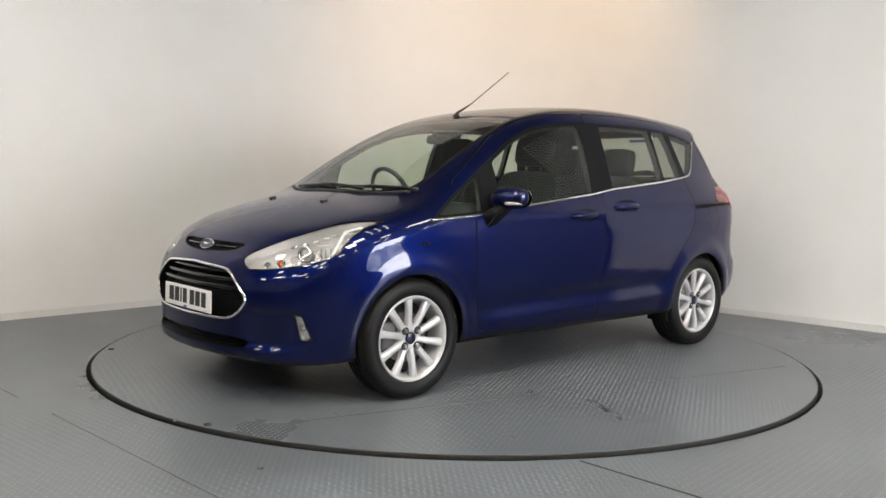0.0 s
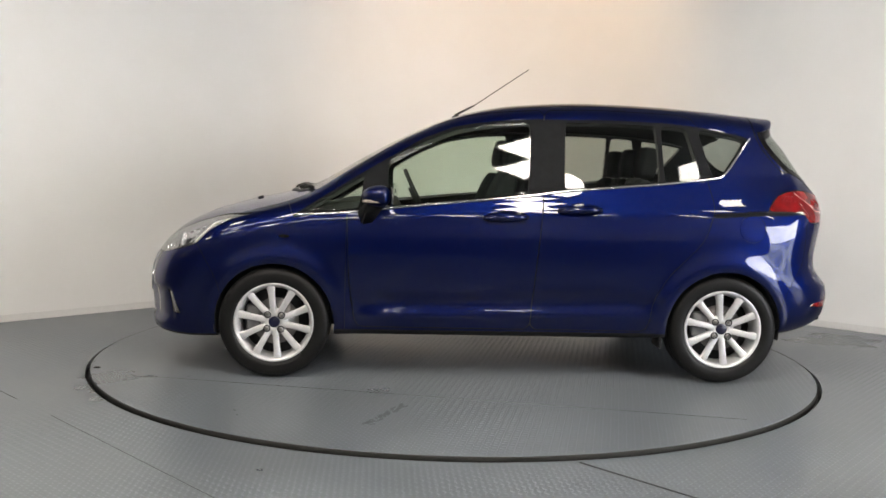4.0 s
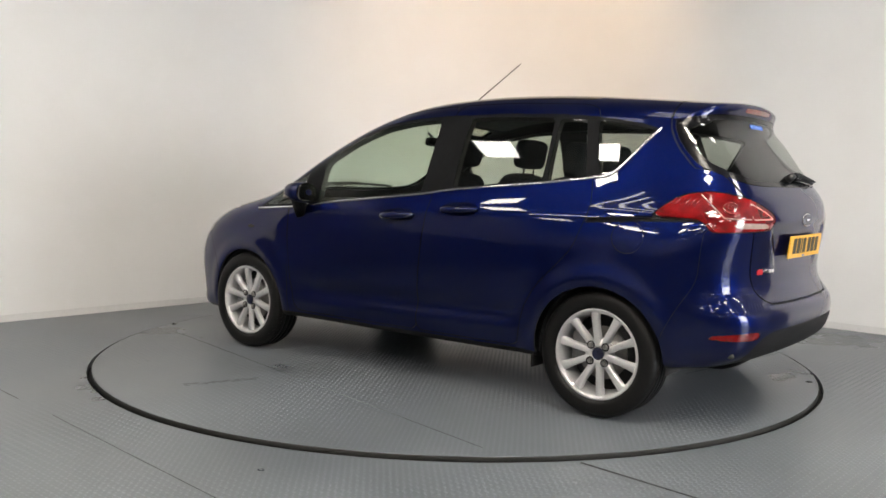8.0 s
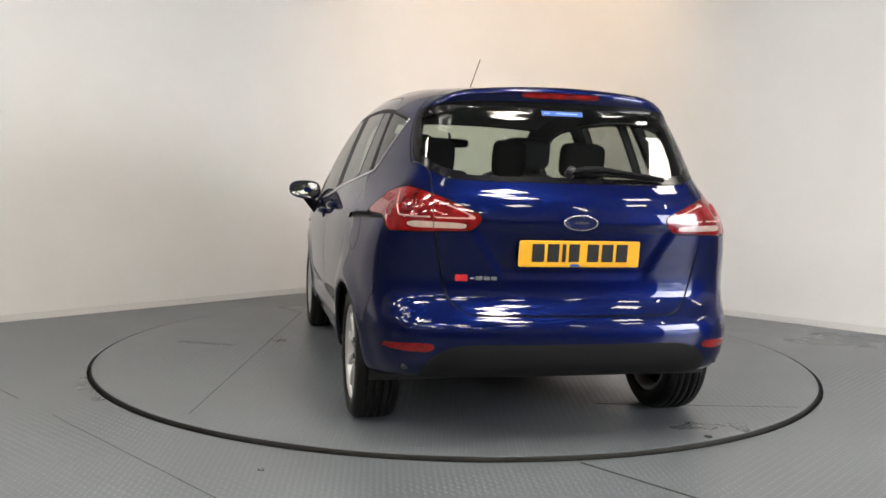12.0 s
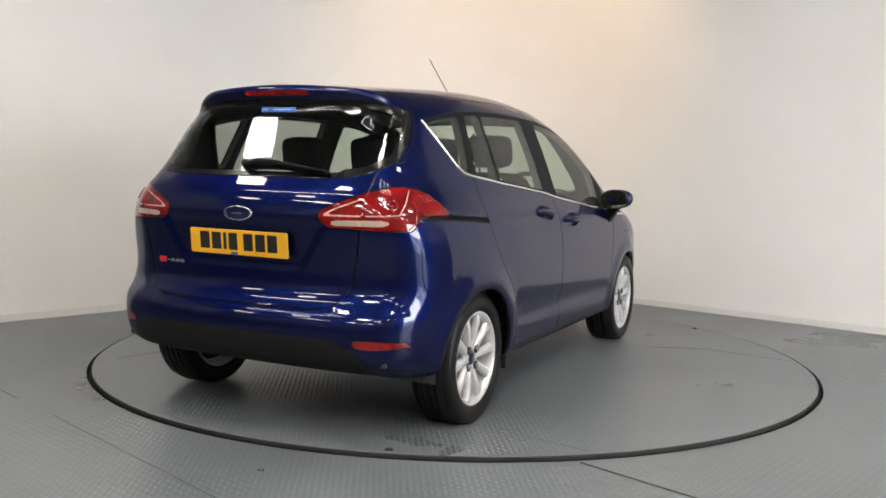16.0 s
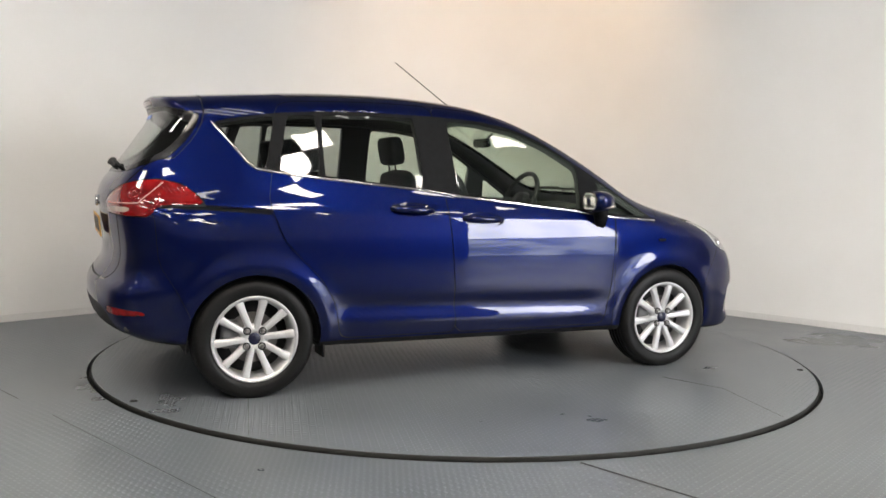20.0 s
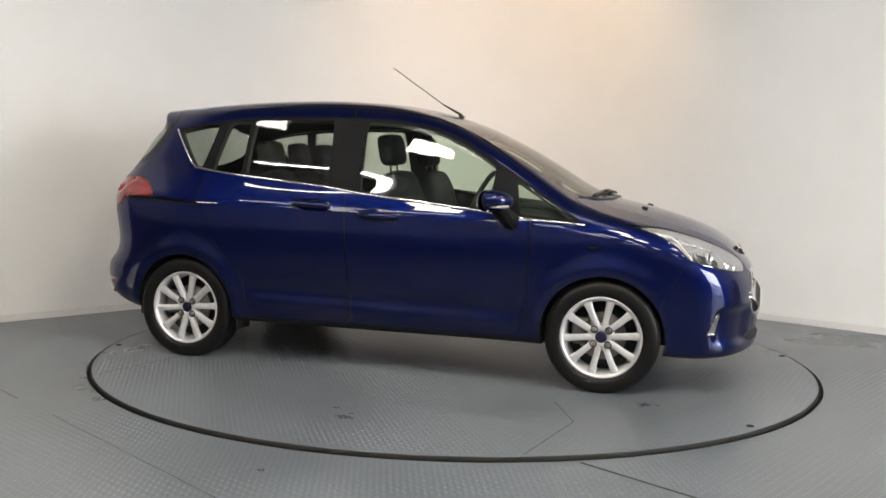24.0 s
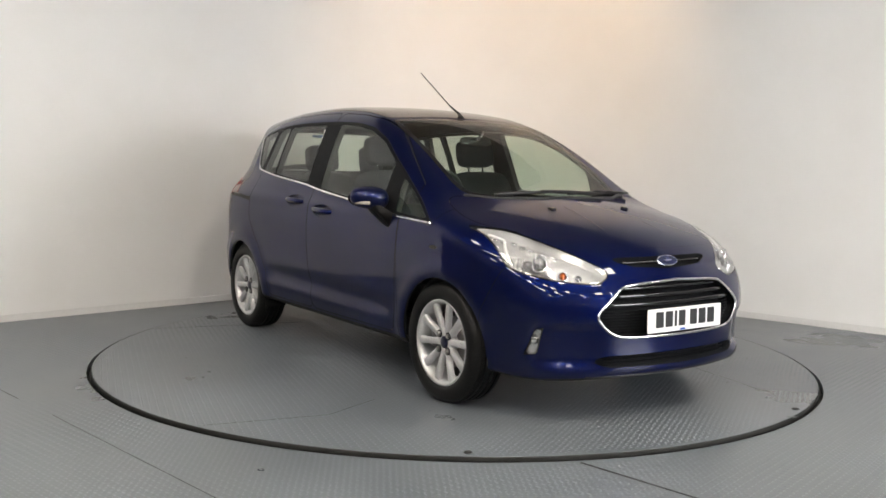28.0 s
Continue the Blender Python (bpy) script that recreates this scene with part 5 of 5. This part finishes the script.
part("interior_mirror", cushion(0.030, 0.225, 0.058, Matrix.Translation(p + Vector((-0.075, 0, -0.065))) @ pose(0, 0, 0, 0, -12, 0), 0.004), GLOSS_BLACK, vehicle, "black interior mirror")
part("mirror_stem", tube([p - Vector((0.0, 0, 0.005)), p + Vector((-0.06, 0, -0.055))], 0.010, 8), BLACK, vehicle)
part("cabin_floor", box(2.9, 1.40, 0.03, (-0.4, 0, 0.36), 0.01), CABIN, vehicle)
part("boot_floor", box(0.80, 1.10, 0.03, (-1.42, 0, 0.66), 0.01), CABIN, vehicle)
part("parcel_shelf", box(0.42, 1.08, 0.016, (-1.36, 0, 1.00), 0.004), CABIN, vehicle, "black parcel shelf")
part("headliner", net.mesh("headliner", ("glass_roof",), whole=True, lift=-0.036, rim=0), LINER, vehicle, "grey roof lining")


# ---- the turntable ----
table = tagged(new("turntable"), "round grey painted steel turntable with a tread pattern", "turntable")
part("deck", lathe([(0.0, -0.04), (R_DISC, -0.04), (R_DISC, 0.002), (R_DISC - 0.006, 0.006), (0.0, 0.006)], 160, axis="Z", sharp=True), PLATE, table)
part("rim", lathe([(R_DISC + 0.001, -0.05), (R_DISC + 0.024, -0.07), (R_DISC + 0.024, -0.040), (R_DISC + 0.001, -0.040)], 160, axis="Z"), EDGE, table, "dark gap round the deck")
part("deck_edge", lathe([(R_DISC + 0.0004, -0.034), (R_DISC + 0.003, -0.034), (R_DISC + 0.003, 0.0035), (R_DISC + 0.0004, 0.0052)], 160, axis="Z"), EDGE, table, "dark worn rubber edge")
SEAM = plain("dark_plate_seam", (0.016, 0.016, 0.016), 0.7)


def seam(name, x0, y0, x1, y1, z, w, parent):
    d = Vector((x1 - x0, y1 - y0))
    bm = box(d.length, w, 0.0012, ((x0 + x1) / 2, (y0 + y1) / 2, z), turn=(0, 0, math.degrees(math.atan2(d.y, d.x))))
    return part(name, bm, SEAM, parent)


for x0, y0, x1, y1 in ((1.36, 0.55, 1.455, 1.59), (-1.13, 1.30, -1.072, 1.87), (-1.56, -1.04, 1.50, -1.425), (-0.95, 0.98, -1.13, 1.30)):
    seam("deck_seam", x0, y0, x1, y1, 0.0065, 0.0028, table)
for bx, by in ((1.940, 0.905), (-1.962, -0.880), (-1.893, 0.985)):
    part("deck_bolt", moved(lathe([(0.0, 0.0105), (0.016, 0.0100), (0.020, 0.006), (0.0, 0.006)], 16, axis="Z"), Matrix.Translation((bx, by, 0.0))), EDGE, table, "dark recessed bolt")
# dark rubbing marks and specks on the deck
rng = random.Random(8)
SCUFF = plain("dark_scuff", (0.076, 0.083, 0.088), 0.45)
for i in range(26):
    t = i / 25
    r = rng.uniform(0.009, 0.020)
    part("scuff_mark", moved(prism(oval(r * 1.5, r * 0.6, 10), 0.0006), Matrix.Translation((-0.276 + 0.123 * t + rng.uniform(-0.022, 0.022), -1.776 + 0.358 * t, 0.0062)) @ pose(0, 0, 0, 0, 0, rng.uniform(40, 110))), SCUFF, table)
for sx, sy, r in ((-2.06, -0.74, 0.020), (-0.938, -1.634, 0.012), (0.276, -1.769, 0.011), (-1.387, -1.003, 0.014), (1.2, 1.1, 0.011), (0.4, 1.62, 0.009), (1.62, -0.4, 0.012)):
    part("scuff_mark", moved(prism(oval(r * 1.4, r * 0.5, 10), 0.0006), Matrix.Translation((sx, sy, 0.0062)) @ pose(0, 0, 0, 0, 0, 57 * sx)), SCUFF, table)
flr = bpy.data.objects["floor"]
for x0, y0, x1, y1 in ((0.527, -2.180, 1.55, -3.205), (-2.9, -0.72, -2.14, -1.43), (-1.85, -1.70, -0.6, -2.9)):
    seam("floor_seam", x0, y0, x1, y1, 0.0022 if x0 > 0 else 0.001, 0.012 if x0 > 0 else 0.003, flr)


def tread(name, keep, x0, x1, y0, y1, z, material, turn, parent, label):
    """Raised lozenges of the tread pattern, alternately leaning either way."""
    pitch = 0.025
    c, s = math.cos(radians(turn)), math.sin(radians(turn))
    n = int(max(x1 - x0, y1 - y0) * 0.75 / pitch) + 2
    i, j = np.meshgrid(np.arange(-n, n), np.arange(-n, n))
    i, j = i.ravel(), j.ravel()
    u, v = i * pitch, j * pitch
    x, y = u * c - v * s + (x0 + x1) / 2, u * s + v * c + (y0 + y1) / 2
    ok = (x > x0) & (x < x1) & (y > y0) & (y < y1) & keep(x, y)
    x, y, lean = x[ok], y[ok], np.where((i[ok] + j[ok]) % 2 == 0, math.pi / 4, -math.pi / 4) + radians(turn)
    ca, sa = np.cos(lean), np.sin(lean)
    base = np.array([(-0.0115, 0, 0), (0, -0.0046, 0), (0.0115, 0, 0), (0, 0.0046, 0), (-0.006, 0, 0.0017), (0.006, 0, 0.0017)])
    k = len(x)
    vs = np.empty((k, 6, 3))
    vs[:, :, 0] = x[:, None] + base[None, :, 0] * ca[:, None] - base[None, :, 1] * sa[:, None]
    vs[:, :, 1] = y[:, None] + base[None, :, 0] * sa[:, None] + base[None, :, 1] * ca[:, None]
    worn = np.clip(0.66 + 0.60 * np.sin(1.9 * x + 1.1 * np.sin(1.3 * y)) * np.sin(2.3 * y + 0.7 + np.sin(1.7 * x)), 0.12, 1.1)
    vs[:, :, 2] = z + base[None, :, 2] * worn[:, None]
    quads = np.array([(0, 1, 4, 4), (1, 2, 5, 4), (2, 3, 5, 5), (3, 0, 4, 5)])
    faces = []
    for f in range(k):
        o = f * 6
        faces += [(o, o + 1, o + 4), (o + 1, o + 2, o + 5, o + 4), (o + 2, o + 3, o + 5), (o + 3, o, o + 4, o + 5)]
    me = bpy.data.meshes.new(name)
    me.from_pydata(vs.reshape(-1, 3), [], faces)
    return tagged(part(name, me, material, parent, label), kind="stuff")


tread("deck_tread", lambda x, y: np.hypot(x, y) < R_DISC - 0.02, -2.2, 2.2, -2.2, 2.2, 0.006, WORN_GLINT, 38, table, "raised lozenges of the deck plate")
tread("floor_tread", lambda x, y: (np.hypot(x, y) > R_DISC + 0.04) & (y < 1.2), -3.6, 3.6, -3.8, 1.2, 0.0, WORN_GLINT, 5, flr, "raised lozenges of the floor plate")


# ---- the turntable turns, and the vehicle stands on it ----
def motions():
    walk(table, [(t, pose(0, 0, 0, 0, 0, a)) for t, a in TURN])
    walk(vehicle, [(t, pose(0, 0, 0, 0, 0, a) @ PARKED) for t, a in TURN])


motions()
